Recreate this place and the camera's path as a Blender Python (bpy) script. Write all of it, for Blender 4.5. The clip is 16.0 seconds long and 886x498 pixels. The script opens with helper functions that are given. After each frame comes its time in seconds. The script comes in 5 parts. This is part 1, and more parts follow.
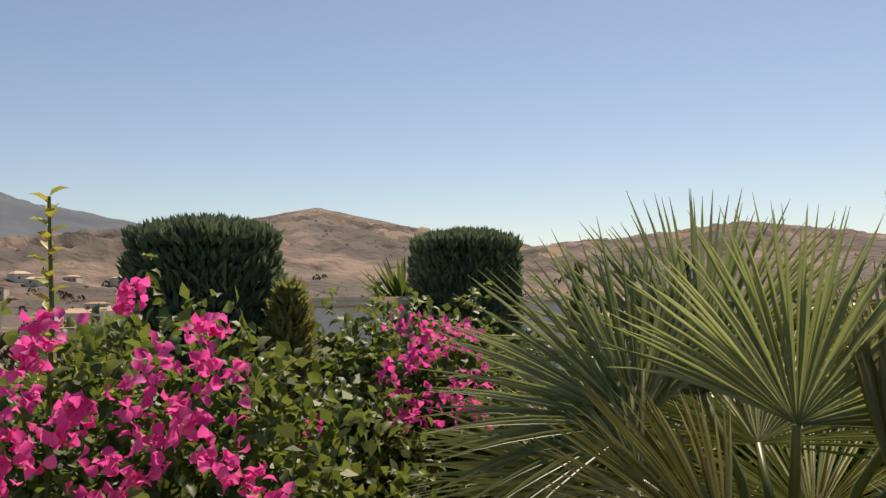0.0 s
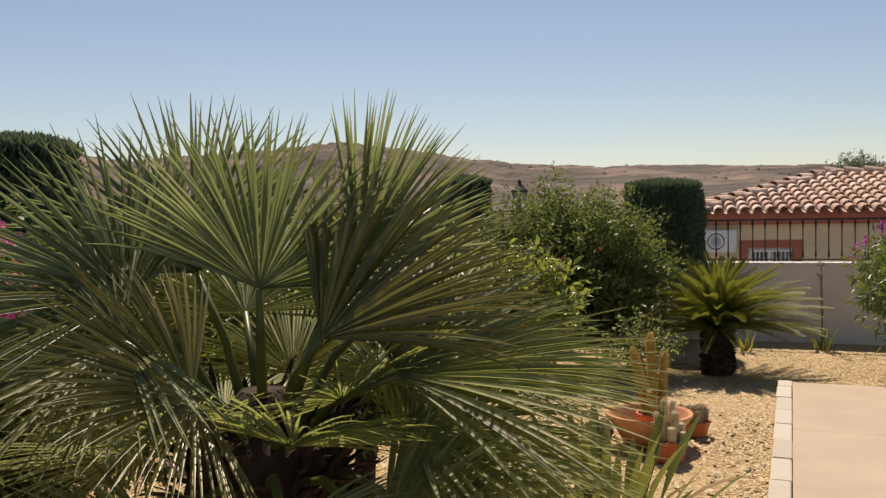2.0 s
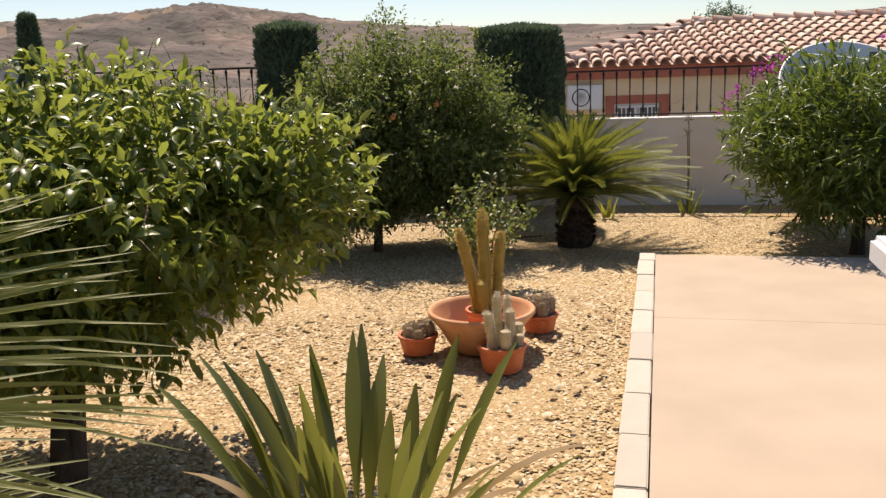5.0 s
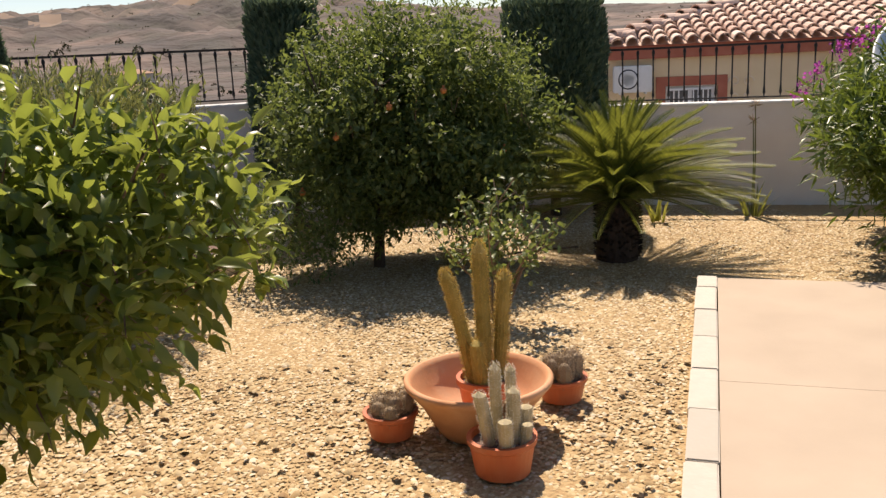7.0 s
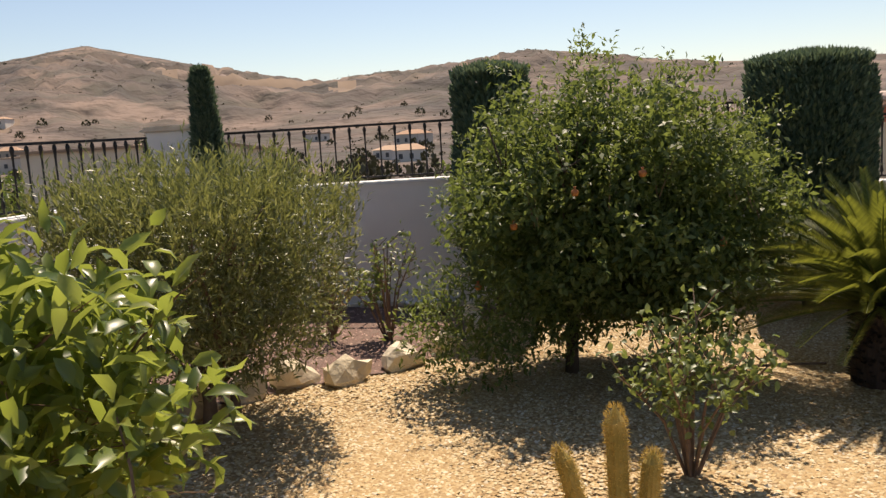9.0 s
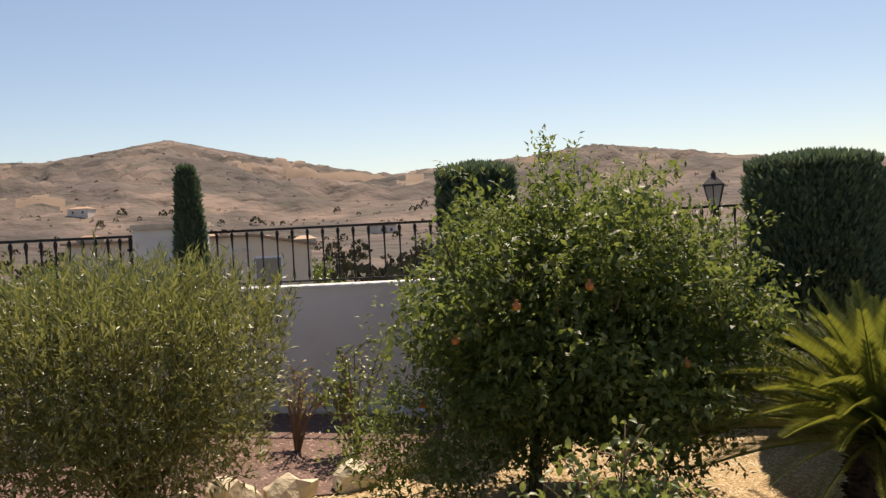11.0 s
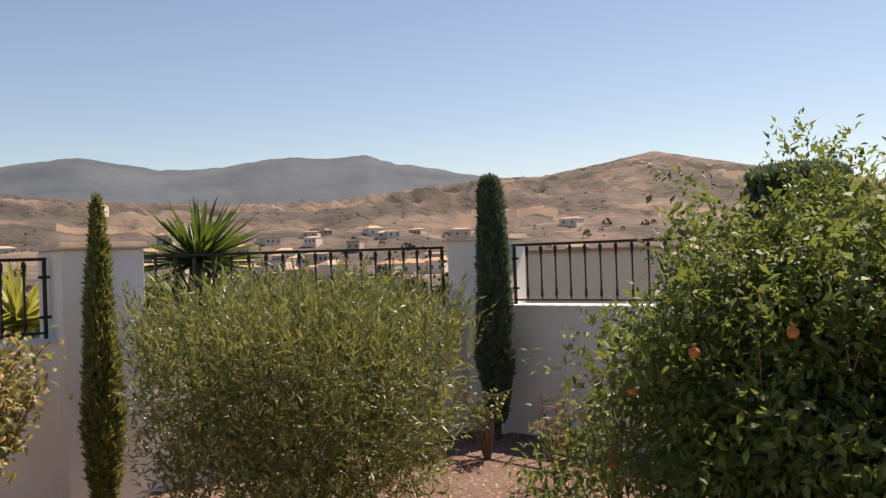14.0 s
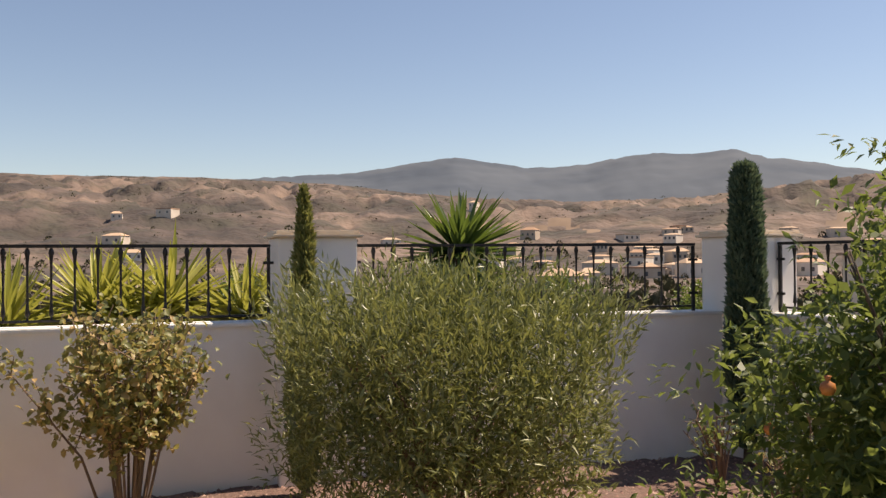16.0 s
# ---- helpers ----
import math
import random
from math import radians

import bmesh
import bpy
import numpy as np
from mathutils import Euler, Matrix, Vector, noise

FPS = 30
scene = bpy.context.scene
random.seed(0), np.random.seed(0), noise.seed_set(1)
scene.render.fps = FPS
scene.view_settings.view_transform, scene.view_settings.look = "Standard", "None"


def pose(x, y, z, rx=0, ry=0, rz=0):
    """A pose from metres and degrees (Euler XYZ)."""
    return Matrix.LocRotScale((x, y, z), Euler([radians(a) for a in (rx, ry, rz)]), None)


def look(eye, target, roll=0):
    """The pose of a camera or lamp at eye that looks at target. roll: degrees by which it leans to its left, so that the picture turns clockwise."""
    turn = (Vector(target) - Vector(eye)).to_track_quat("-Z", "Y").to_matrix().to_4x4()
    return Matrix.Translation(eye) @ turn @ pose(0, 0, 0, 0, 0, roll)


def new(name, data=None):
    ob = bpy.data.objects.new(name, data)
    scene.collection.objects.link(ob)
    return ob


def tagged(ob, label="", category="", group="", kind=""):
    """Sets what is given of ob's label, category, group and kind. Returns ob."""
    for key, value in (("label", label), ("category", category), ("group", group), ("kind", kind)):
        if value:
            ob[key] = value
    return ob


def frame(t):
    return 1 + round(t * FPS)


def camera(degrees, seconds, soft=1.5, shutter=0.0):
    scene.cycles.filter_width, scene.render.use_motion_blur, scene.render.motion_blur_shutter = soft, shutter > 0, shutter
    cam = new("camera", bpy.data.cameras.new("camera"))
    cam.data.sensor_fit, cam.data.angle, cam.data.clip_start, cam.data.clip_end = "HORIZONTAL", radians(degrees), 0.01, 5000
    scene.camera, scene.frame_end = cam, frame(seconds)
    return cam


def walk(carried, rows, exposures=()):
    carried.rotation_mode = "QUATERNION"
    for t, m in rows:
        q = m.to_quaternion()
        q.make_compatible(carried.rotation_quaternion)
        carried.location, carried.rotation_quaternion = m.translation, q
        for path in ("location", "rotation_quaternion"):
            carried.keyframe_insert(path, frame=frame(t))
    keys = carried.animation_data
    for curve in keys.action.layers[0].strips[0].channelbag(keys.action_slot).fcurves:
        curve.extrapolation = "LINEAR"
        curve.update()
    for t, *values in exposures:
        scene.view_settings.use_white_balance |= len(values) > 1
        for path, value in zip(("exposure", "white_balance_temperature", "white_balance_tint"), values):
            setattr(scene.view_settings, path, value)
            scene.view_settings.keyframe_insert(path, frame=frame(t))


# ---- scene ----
cam = camera(54.4, 16.0, soft=1.4)
PATH = [
    (0, (0.077, 0.179, 1.566), (0.055, 2.176, 1.683), -0.8),
    (0.5, (0.086, 0.068, 1.561), (0.342, 2.045, 1.721), 0.1),
    (1, (0.105, -0.031, 1.549), (0.595, 1.902, 1.701), -0.5),
    (1.5, (0.114, -0.129, 1.543), (0.83, 1.737, 1.632), -0.7),
    (2, (0.222, -0.088, 1.508), (1.074, 1.719, 1.42), -1.1),
    (2.5, (0.301, -0.055, 1.491), (1.261, 1.68, 1.235), -1.0),
    (3, (0.454, 0.077, 1.461), (1.483, 1.768, 1.173), -1.3),
    (3.5, (0.619, 0.26, 1.435), (1.661, 1.928, 1.074), -1.6),
    (4, (0.819, 0.406, 1.433), (1.864, 2.067, 1.05), -2.0),
    (4.5, (0.997, 0.567, 1.428), (2.055, 2.217, 1.029), -2.0),
    (5, (1.252, 0.838, 1.389), (2.319, 2.48, 0.985), -2.1),
    (7.5, (2.333, 1.895, 1.352), (3.206, 3.635, 0.894), -3.4),
    (8, (2.518, 2.04, 1.34), (3.227, 3.857, 0.899), -3.8),
    (8.5, (2.659, 2.221, 1.309), (3.322, 4.075, 0.96), -2.5),
    (9, (2.893, 2.316, 1.429), (3.31, 4.252, 1.151), -3.5),
    (11.5, (3.741, 2.59, 1.463), (3.931, 4.58, 1.428), -2.2),
    (12, (3.936, 2.674, 1.434), (3.794, 4.669, 1.408), -1.9),
    (12.5, (4.188, 2.726, 1.442), (3.86, 4.699, 1.426), -2.7),
    (13, (4.467, 2.888, 1.441), (3.97, 4.825, 1.447), -1.7),
    (13.5, (4.689, 3.081, 1.42), (3.959, 4.943, 1.424), -2.4),
    (14, (4.849, 3.318, 1.435), (4.06, 5.155, 1.448), -2.0),
    (14.5, (5.043, 3.554, 1.416), (4.007, 5.265, 1.45), -1.6),
    (15, (5.203, 3.777, 1.405), (4.002, 5.376, 1.437), -1.3),
    (15.5, (5.284, 4.013, 1.401), (3.935, 5.489, 1.425), -0.5),
    (16, (5.392, 4.18, 1.402), (3.931, 5.546, 1.424), -0.4),
]
walk(cam, [(t, look(eye, target, roll)) for t, eye, target, roll in PATH], [(0, 0.34, 7850, 15), (0.6, 0.24, 7850, 15), (1.5, 0.1, 7800, 16), (2.0, 0.1, 7800, 17), (2.6, 0.3, 7750, 18), (3.5, 0.5, 7650, 18), (5.0, 0.46, 7350, 18), (8.0, 0.5, 7500, 18), (9.0, 0.47, 7700, 17), (11.5, 0.45, 7800, 17), (14, 0.56, 7900, 18), (16, 0.57, 7900, 18)])

# ---- light ----
SUN_AZ, SUN_EL = radians(23), radians(57)      # clockwise from +y
world = bpy.data.worlds.new("sky")
scene.world = world
world.use_nodes = True
_wt = world.node_tree
_sky = _wt.nodes.new("ShaderNodeTexSky")
_sky.sky_type, _sky.sun_disc = "NISHITA", False
_sky.sun_elevation, _sky.sun_rotation = SUN_EL, SUN_AZ
_sky.altitude, _sky.air_density, _sky.dust_density, _sky.ozone_density = 300, 1.0, 0.4, 3.5
_wt.links.new(_sky.outputs[0], _wt.nodes["Background"].inputs[0])
_wt.nodes["Background"].inputs[1].default_value = 0.092
_sun = bpy.data.lights.new("sun", "SUN")
_sun.energy, _sun.angle, _sun.color = 4.9, radians(0.55), (1.0, 0.94, 0.84)
sun_ob = new("sun", _sun)
sun_ob.matrix_world = look((0, 0, 0), (-math.sin(SUN_AZ) * math.cos(SUN_EL), -math.cos(SUN_AZ) * math.cos(SUN_EL), -math.sin(SUN_EL)))

# ---- materials ----
def mat(name, stops, scale=4.0, rough=0.7, bump=0.2, bump_scale=60.0, metal=0.0, detail=5.0, island=0.0, objrand=0.0,
        translucent=0.0, trans_col=None, spec=0.4, blotch=None, blotch_scale=1.2, blotch_amt=0.5, bump_dist=0.004, stretch=(1, 1, 1)):
    """A procedural surface: noise ramp, larger blotches, random tone per piece, bump."""
    m = bpy.data.materials.new(name)
    m.use_nodes = True
    nt = m.node_tree
    n, l = nt.nodes, nt.links
    bs = n["Principled BSDF"]
    tc = n.new("ShaderNodeTexCoord")
    mp = n.new("ShaderNodeMapping")
    mp.inputs["Scale"].default_value = stretch
    l.new(tc.outputs["Object"], mp.inputs["Vector"])
    nz = n.new("ShaderNodeTexNoise")
    nz.inputs["Scale"].default_value, nz.inputs["Detail"].default_value = scale, detail
    l.new(mp.outputs[0], nz.inputs["Vector"])
    fac = nz.outputs["Fac"]
    for amount, node, sock in ((island, "ShaderNodeNewGeometry", "Random Per Island"), (objrand, "ShaderNodeObjectInfo", "Random")):
        if amount:
            g = n.new(node)
            mx = n.new("ShaderNodeMix")
            mx.inputs[0].default_value = amount
            l.new(fac, mx.inputs[2])
            l.new(g.outputs[sock], mx.inputs[3])
            fac = mx.outputs[0]
    rp = n.new("ShaderNodeValToRGB")
    el = rp.color_ramp.elements
    while len(el) < len(stops):
        el.new(0.5)
    for e, (p, c) in zip(el, stops):
        e.position, e.color = p, (*c, 1)
    l.new(fac, rp.inputs[0])
    col = rp.outputs[0]
    if blotch:
        nb = n.new("ShaderNodeTexNoise")
        nb.inputs["Scale"].default_value, nb.inputs["Detail"].default_value = blotch_scale, 6
        l.new(tc.outputs["Object"], nb.inputs["Vector"])
        mr = n.new("ShaderNodeMapRange")
        mr.inputs[1].default_value, mr.inputs[2].default_value, mr.inputs[4].default_value = 0.45, 0.7, blotch_amt
        l.new(nb.outputs["Fac"], mr.inputs[0])
        mc = n.new("ShaderNodeMix")
        mc.data_type = "RGBA"
        mc.inputs[7].default_value = (*blotch, 1)
        l.new(mr.outputs[0], mc.inputs[0])
        l.new(col, mc.inputs[6])
        col = mc.outputs[2]
    l.new(col, bs.inputs["Base Color"])
    bs.inputs["Roughness"].default_value, bs.inputs["Metallic"].default_value = rough, metal
    bs.inputs["Specular IOR Level"].default_value = spec
    if bump:
        n2 = n.new("ShaderNodeTexNoise")
        n2.inputs["Scale"].default_value, n2.inputs["Detail"].default_value = bump_scale, 4
        l.new(mp.outputs[0], n2.inputs["Vector"])
        b = n.new("ShaderNodeBump")
        b.inputs["Strength"].default_value, b.inputs["Distance"].default_value = bump, bump_dist
        l.new(n2.outputs["Fac"], b.inputs["Height"])
        l.new(b.outputs[0], bs.inputs["Normal"])
    if translucent:
        tr = n.new("ShaderNodeBsdfTranslucent")
        if trans_col:
            hm = n.new("ShaderNodeMix")
            hm.data_type = "RGBA"
            hm.inputs[0].default_value = 0.6
            hm.inputs[7].default_value = (*trans_col, 1)
            l.new(col, hm.inputs[6])
            l.new(hm.outputs[2], tr.inputs[0])
        else:
            l.new(col, tr.inputs[0])
        ms = n.new("ShaderNodeMixShader")
        ms.inputs[0].default_value = translucent
        l.new(bs.outputs[0], ms.inputs[1])
        l.new(tr.outputs[0], ms.inputs[2])
        l.new(ms.outputs[0], n["Material Output"].inputs[0])
    return m


M_WALL = mat("white_render", [(0.3, (0.81, 0.775, 0.73)), (0.7, (0.87, 0.845, 0.8))], 3, 0.85, 0.35, 140, blotch=(0.7, 0.63, 0.54), blotch_scale=1.4, blotch_amt=0.3)
M_COPING = mat("coping_paint", [(0.3, (0.74, 0.73, 0.7)), (0.7, (0.82, 0.81, 0.78))], 8, 0.7, 0.2, 90, blotch=(0.6, 0.56, 0.5), blotch_scale=3, blotch_amt=0.4)
M_CAPSTONE = mat("cap_stone", [(0.3, (0.62, 0.5, 0.38)), (0.7, (0.76, 0.66, 0.53))], 9, 0.8, 0.3, 70)
M_WHITE = mat("white_paint", [(0.3, (0.76, 0.76, 0.77)), (0.7, (0.84, 0.84, 0.84))], 5, 0.5, 0.12, 60, blotch=(0.66, 0.65, 0.62), blotch_scale=2.5, blotch_amt=0.3)
M_IRON = mat("black_iron", [(0.3, (0.012, 0.011, 0.011)), (0.7, (0.03, 0.027, 0.025))], 30, 0.55, 0.2, 120, blotch=(0.07, 0.04, 0.025), blotch_scale=14, blotch_amt=0.4)
M_SOIL = mat("gravel_bed", [(0.3, (0.3, 0.19, 0.09)), (0.55, (0.42, 0.29, 0.14)), (0.75, (0.52, 0.39, 0.22))], 55, 0.95, 0.8, 70, bump_dist=0.015, blotch=(0.48, 0.34, 0.18), blotch_scale=1.1, blotch_amt=0.4)
M_PEBBLE = mat("pebbles", [(0.06, (0.26, 0.155, 0.065)), (0.25, (0.41, 0.275, 0.125)), (0.55, (0.5, 0.37, 0.19)), (0.8, (0.57, 0.455, 0.275)), (0.95, (0.66, 0.58, 0.44))], 30, 0.75, 0.15, 150, island=0.85)
M_PEBBLE_ONE = mat("pebble_single", [(0.06, (0.26, 0.155, 0.065)), (0.25, (0.41, 0.275, 0.125)), (0.55, (0.5, 0.37, 0.19)), (0.8, (0.57, 0.455, 0.275)), (0.95, (0.66, 0.58, 0.44))], 30, 0.75, 0.15, 150, objrand=0.85)
M_BEDSOIL = mat("dark_bed_soil", [(0.3, (0.11, 0.067, 0.054)), (0.7, (0.2, 0.125, 0.1))], 40, 0.95, 0.8, 60, bump_dist=0.015, blotch=(0.2, 0.15, 0.12), blotch_scale=2, blotch_amt=0.5)
M_BEDCHIP = mat("volcanic_chips", [(0.1, (0.1, 0.055, 0.048)), (0.5, (0.23, 0.128, 0.105)), (0.9, (0.42, 0.29, 0.235))], 20, 0.9, 0.3, 100, island=0.8)
M_PATIO = mat("patio_concrete", [(0.3, (0.41, 0.325, 0.24)), (0.7, (0.47, 0.375, 0.28))], 2.2, 0.8, 0.25, 90, blotch=(0.37, 0.29, 0.21), blotch_scale=0.9, blotch_amt=0.45)
M_KERB = mat("kerb_block", [(0.3, (0.44, 0.4, 0.335)), (0.7, (0.56, 0.515, 0.44))], 7, 0.85, 0.4, 60, objrand=0.45, blotch=(0.42, 0.36, 0.28), blotch_scale=6, blotch_amt=0.4)
M_ROCK = mat("pale_rock", [(0.3, (0.5, 0.4, 0.26)), (0.5, (0.68, 0.58, 0.42)), (0.75, (0.8, 0.73, 0.6))], 6, 0.85, 0.6, 25, bump_dist=0.02, objrand=0.3, blotch=(0.45, 0.31, 0.18), blotch_scale=5, blotch_amt=0.5)
M_TERRA = mat("terracotta", [(0.3, (0.52, 0.24, 0.11)), (0.7, (0.64, 0.33, 0.17))], 6, 0.8, 0.2, 70, blotch=(0.68, 0.45, 0.29), blotch_scale=5, blotch_amt=0.5)
M_POT = mat("red_plastic_pot", [(0.3, (0.5, 0.12, 0.045)), (0.7, (0.58, 0.16, 0.06))], 8, 0.5, 0.1, 70, blotch=(0.46, 0.2, 0.11), blotch_scale=9, blotch_amt=0.4)
M_CACTUS = mat("golden_cactus", [(0.3, (0.26, 0.2, 0.045)), (0.7, (0.45, 0.32, 0.09))], 14, 0.8, 0.3, 150)
M_CACTUS_GREY = mat("grey_cactus", [(0.3, (0.4, 0.33, 0.19)), (0.7, (0.58, 0.49, 0.31))], 24, 0.85, 0.3, 150)
M_SPINE = mat("golden_spines", [(0.3, (0.45, 0.3, 0.06)), (0.7, (0.62, 0.45, 0.14))], 8, 0.6, 0, island=0.6, translucent=0.3)
M_SPINE_W = mat("white_spines", [(0.3, (0.6, 0.55, 0.42)), (0.7, (0.8, 0.76, 0.66))], 8, 0.7, 0, island=0.6, translucent=0.3)
M_DRY = mat("dry_spines", [(0.2, (0.2, 0.14, 0.09)), (0.6, (0.42, 0.32, 0.21)), (0.9, (0.62, 0.51, 0.38))], 8, 0.85, 0, island=0.8, translucent=0.2)
M_BARK = mat("bark", [(0.3, (0.05, 0.035, 0.025)), (0.7, (0.14, 0.1, 0.07))], 18, 0.95, 0.8, 45, bump_dist=0.012, stretch=(1, 1, 0.3))
M_PALMBARK = mat("palm_fibre", [(0.3, (0.018, 0.012, 0.009)), (0.7, (0.07, 0.045, 0.03))], 25, 0.95, 0.8, 60, bump_dist=0.02, island=0.5, stretch=(1, 1, 0.3))
M_TWIG = mat("twig", [(0.3, (0.12, 0.075, 0.05)), (0.7, (0.24, 0.16, 0.11))], 18, 0.9, 0.3, 60, island=0.5)


def leafmat(name, a, b, c, tc, tr=0.35, rough=0.45, spec=0.5, island=0.75):
    return mat(name, [(0.15, a), (0.5, b), (0.85, c)], 3.0, rough, 0, island=island, translucent=tr, trans_col=tc, spec=spec)


M_CITRUS = leafmat("citrus_leaf", (0.05, 0.09, 0.02), (0.1, 0.16, 0.034), (0.24, 0.285, 0.075), (0.42, 0.47, 0.07), 0.46, 0.36)
M_POMEG = leafmat("pomegranate_leaf", (0.046, 0.075, 0.023), (0.086, 0.13, 0.038), (0.17, 0.207, 0.068), (0.32, 0.39, 0.08), 0.38, 0.5, 0.35)
M_OLIVE = leafmat("olive_leaf", (0.078, 0.092, 0.034), (0.142, 0.16, 0.058), (0.28, 0.29, 0.125), (0.34, 0.36, 0.09), 0.33, 0.38)
M_OLEANDER = leafmat("oleander_leaf", (0.042, 0.078, 0.016), (0.08, 0.13, 0.024), (0.14, 0.19, 0.04), (0.28, 0.36, 0.045), 0.32, 0.4)
M_BOUG = leafmat("bougainvillea_leaf", (0.035, 0.065, 0.02), (0.075, 0.118, 0.032), (0.17, 0.2, 0.07), (0.3, 0.37, 0.06), 0.33, 0.5, 0.35)
M_BRACT = leafmat("pink_bract", (0.6, 0.045, 0.25), (0.76, 0.085, 0.36), (0.86, 0.19, 0.5), (0.85, 0.1, 0.42), 0.5, 0.6, 0.2)
M_BRACT2 = leafmat("purple_bract", (0.3, 0.04, 0.24), (0.42, 0.07, 0.33), (0.5, 0.14, 0.42), (0.5, 0.08, 0.4), 0.5, 0.6, 0.2)
M_CYPRESS = leafmat("cypress_spray", (0.058, 0.102, 0.068), (0.1, 0.155, 0.095), (0.165, 0.22, 0.135), (0.19, 0.26, 0.13), 0.25, 0.6, 0.25)
M_CYPRESS_Y = leafmat("cypress_young", (0.11, 0.13, 0.045), (0.19, 0.21, 0.07), (0.3, 0.29, 0.12), (0.38, 0.38, 0.1), 0.3, 0.6, 0.25)
M_PALM = leafmat("fan_palm_blade", (0.085, 0.11, 0.045), (0.175, 0.21, 0.08), (0.37, 0.39, 0.19), (0.5, 0.54, 0.13), 0.48, 0.5, 0.5)
M_PALM_G = leafmat("grey_fan_palm_blade", (0.075, 0.105, 0.052), (0.155, 0.2, 0.092), (0.34, 0.37, 0.21), (0.42, 0.48, 0.14), 0.44, 0.42, 0.55)
M_PALM_Y = leafmat("yellowing_palm_blade", (0.08, 0.085, 0.02), (0.17, 0.165, 0.035), (0.3, 0.26, 0.08), (0.5, 0.43, 0.07), 0.35, 0.36, 0.6)
M_PALM_DRY = leafmat("dry_palm_blade", (0.16, 0.1, 0.04), (0.28, 0.19, 0.08), (0.42, 0.32, 0.16), (0.4, 0.27, 0.08), 0.3, 0.6, 0.3)
M_CYCAD = leafmat("cycad_leaflet", (0.045, 0.072, 0.018), (0.095, 0.128, 0.026), (0.19, 0.21, 0.045), (0.38, 0.39, 0.05), 0.3, 0.5, 0.4)
M_STRAP = leafmat("strap_leaf", (0.07, 0.095, 0.024), (0.14, 0.17, 0.045), (0.26, 0.25, 0.08), (0.4, 0.39, 0.06), 0.3, 0.4)
M_ROSE = leafmat("rose_leaf", (0.08, 0.11, 0.035), (0.22, 0.22, 0.075), (0.46, 0.31, 0.14), (0.5, 0.42, 0.12), 0.35, 0.5)
M_ROSE_G = leafmat("young_rose_leaf", (0.06, 0.1, 0.03), (0.12, 0.17, 0.05), (0.22, 0.26, 0.1), (0.34, 0.4, 0.08), 0.35, 0.45)
M_YUCCA = leafmat("yucca_blade", (0.03, 0.065, 0.02), (0.06, 0.11, 0.03), (0.12, 0.17, 0.05), (0.2, 0.28, 0.04), 0.3, 0.4)
M_AGAVE = leafmat("yellow_blade", (0.2, 0.22, 0.04), (0.33, 0.34, 0.07), (0.45, 0.42, 0.12), (0.5, 0.48, 0.08), 0.35, 0.45)
M_SCRUB = leafmat("scrub", (0.055, 0.056, 0.032), (0.085, 0.082, 0.049), (0.125, 0.113, 0.072), (0.1, 0.1, 0.03), 0.05, 0.9, 0.1)
M_FRUIT = mat("pomegranate_fruit", [(0.3, (0.34, 0.1, 0.03)), (0.7, (0.45, 0.2, 0.05))], 20, 0.5, 0.1, 60)
M_CREAM = mat("cream_render", [(0.3, (0.72, 0.55, 0.33)), (0.7, (0.78, 0.62, 0.4))], 2, 0.85, 0.2, 90)
M_BEIGE = mat("beige_render", [(0.3, (0.78, 0.63, 0.46)), (0.7, (0.84, 0.7, 0.53))], 2, 0.85, 0.2, 90)
M_REDTRIM = mat("red_trim", [(0.3, (0.4, 0.12, 0.07)), (0.7, (0.47, 0.16, 0.1))], 6, 0.8, 0.2, 60)
M_TILE = mat("roof_tile", [(0.1, (0.44, 0.27, 0.2)), (0.45, (0.6, 0.43, 0.34)), (0.9, (0.74, 0.6, 0.5))], 7, 0.85, 0.25, 50, objrand=0.65)
M_TILE_J = mat("roof_tile_far", [(0.1, (0.44, 0.27, 0.2)), (0.45, (0.6, 0.43, 0.34)), (0.9, (0.74, 0.6, 0.5))], 7, 0.85, 0.25, 50, island=0.65)
M_GLASS = mat("dark_window_glass", [(0.3, (0.06, 0.07, 0.08)), (0.7, (0.1, 0.11, 0.12))], 3, 0.08, 0, spec=0.6)
M_AC = mat("ac_casing", [(0.3, (0.68, 0.67, 0.63)), (0.7, (0.76, 0.75, 0.72))], 6, 0.5, 0.1, 60)
M_DARK = mat("dark_plastic", [(0.3, (0.03, 0.03, 0.032)), (0.7, (0.05, 0.05, 0.052))], 12, 0.5, 0.1, 60)
M_DISH = mat("dish_metal", [(0.3, (0.7, 0.71, 0.71)), (0.7, (0.78, 0.78, 0.77))], 6, 0.45, 0.05, 60)
M_LAMPGLASS = mat("lamp_glass", [(0.3, (0.5, 0.5, 0.47)), (0.7, (0.6, 0.6, 0.56))], 6, 0.2, 0, translucent=0.5)
M_STONEC = mat("stone_cladding", [(0.25, (0.42, 0.29, 0.16)), (0.5, (0.62, 0.48, 0.31)), (0.8, (0.74, 0.62, 0.45))], 9, 0.9, 0.8, 22, bump_dist=0.02, objrand=0.4, stretch=(1, 1, 0.45))
M_PAPER = mat("white_bag", [(0.3, (0.7, 0.7, 0.7)), (0.7, (0.8, 0.8, 0.8))], 8, 0.4, 0.3, 30, blotch=(0.5, 0.16, 0.14), blotch_scale=9, blotch_amt=0.8)
M_HOUSE_W = mat("far_white_render", [(0.3, (0.46, 0.38, 0.3)), (0.75, (0.74, 0.67, 0.58))], 0.4, 0.9, 0, objrand=0.6)
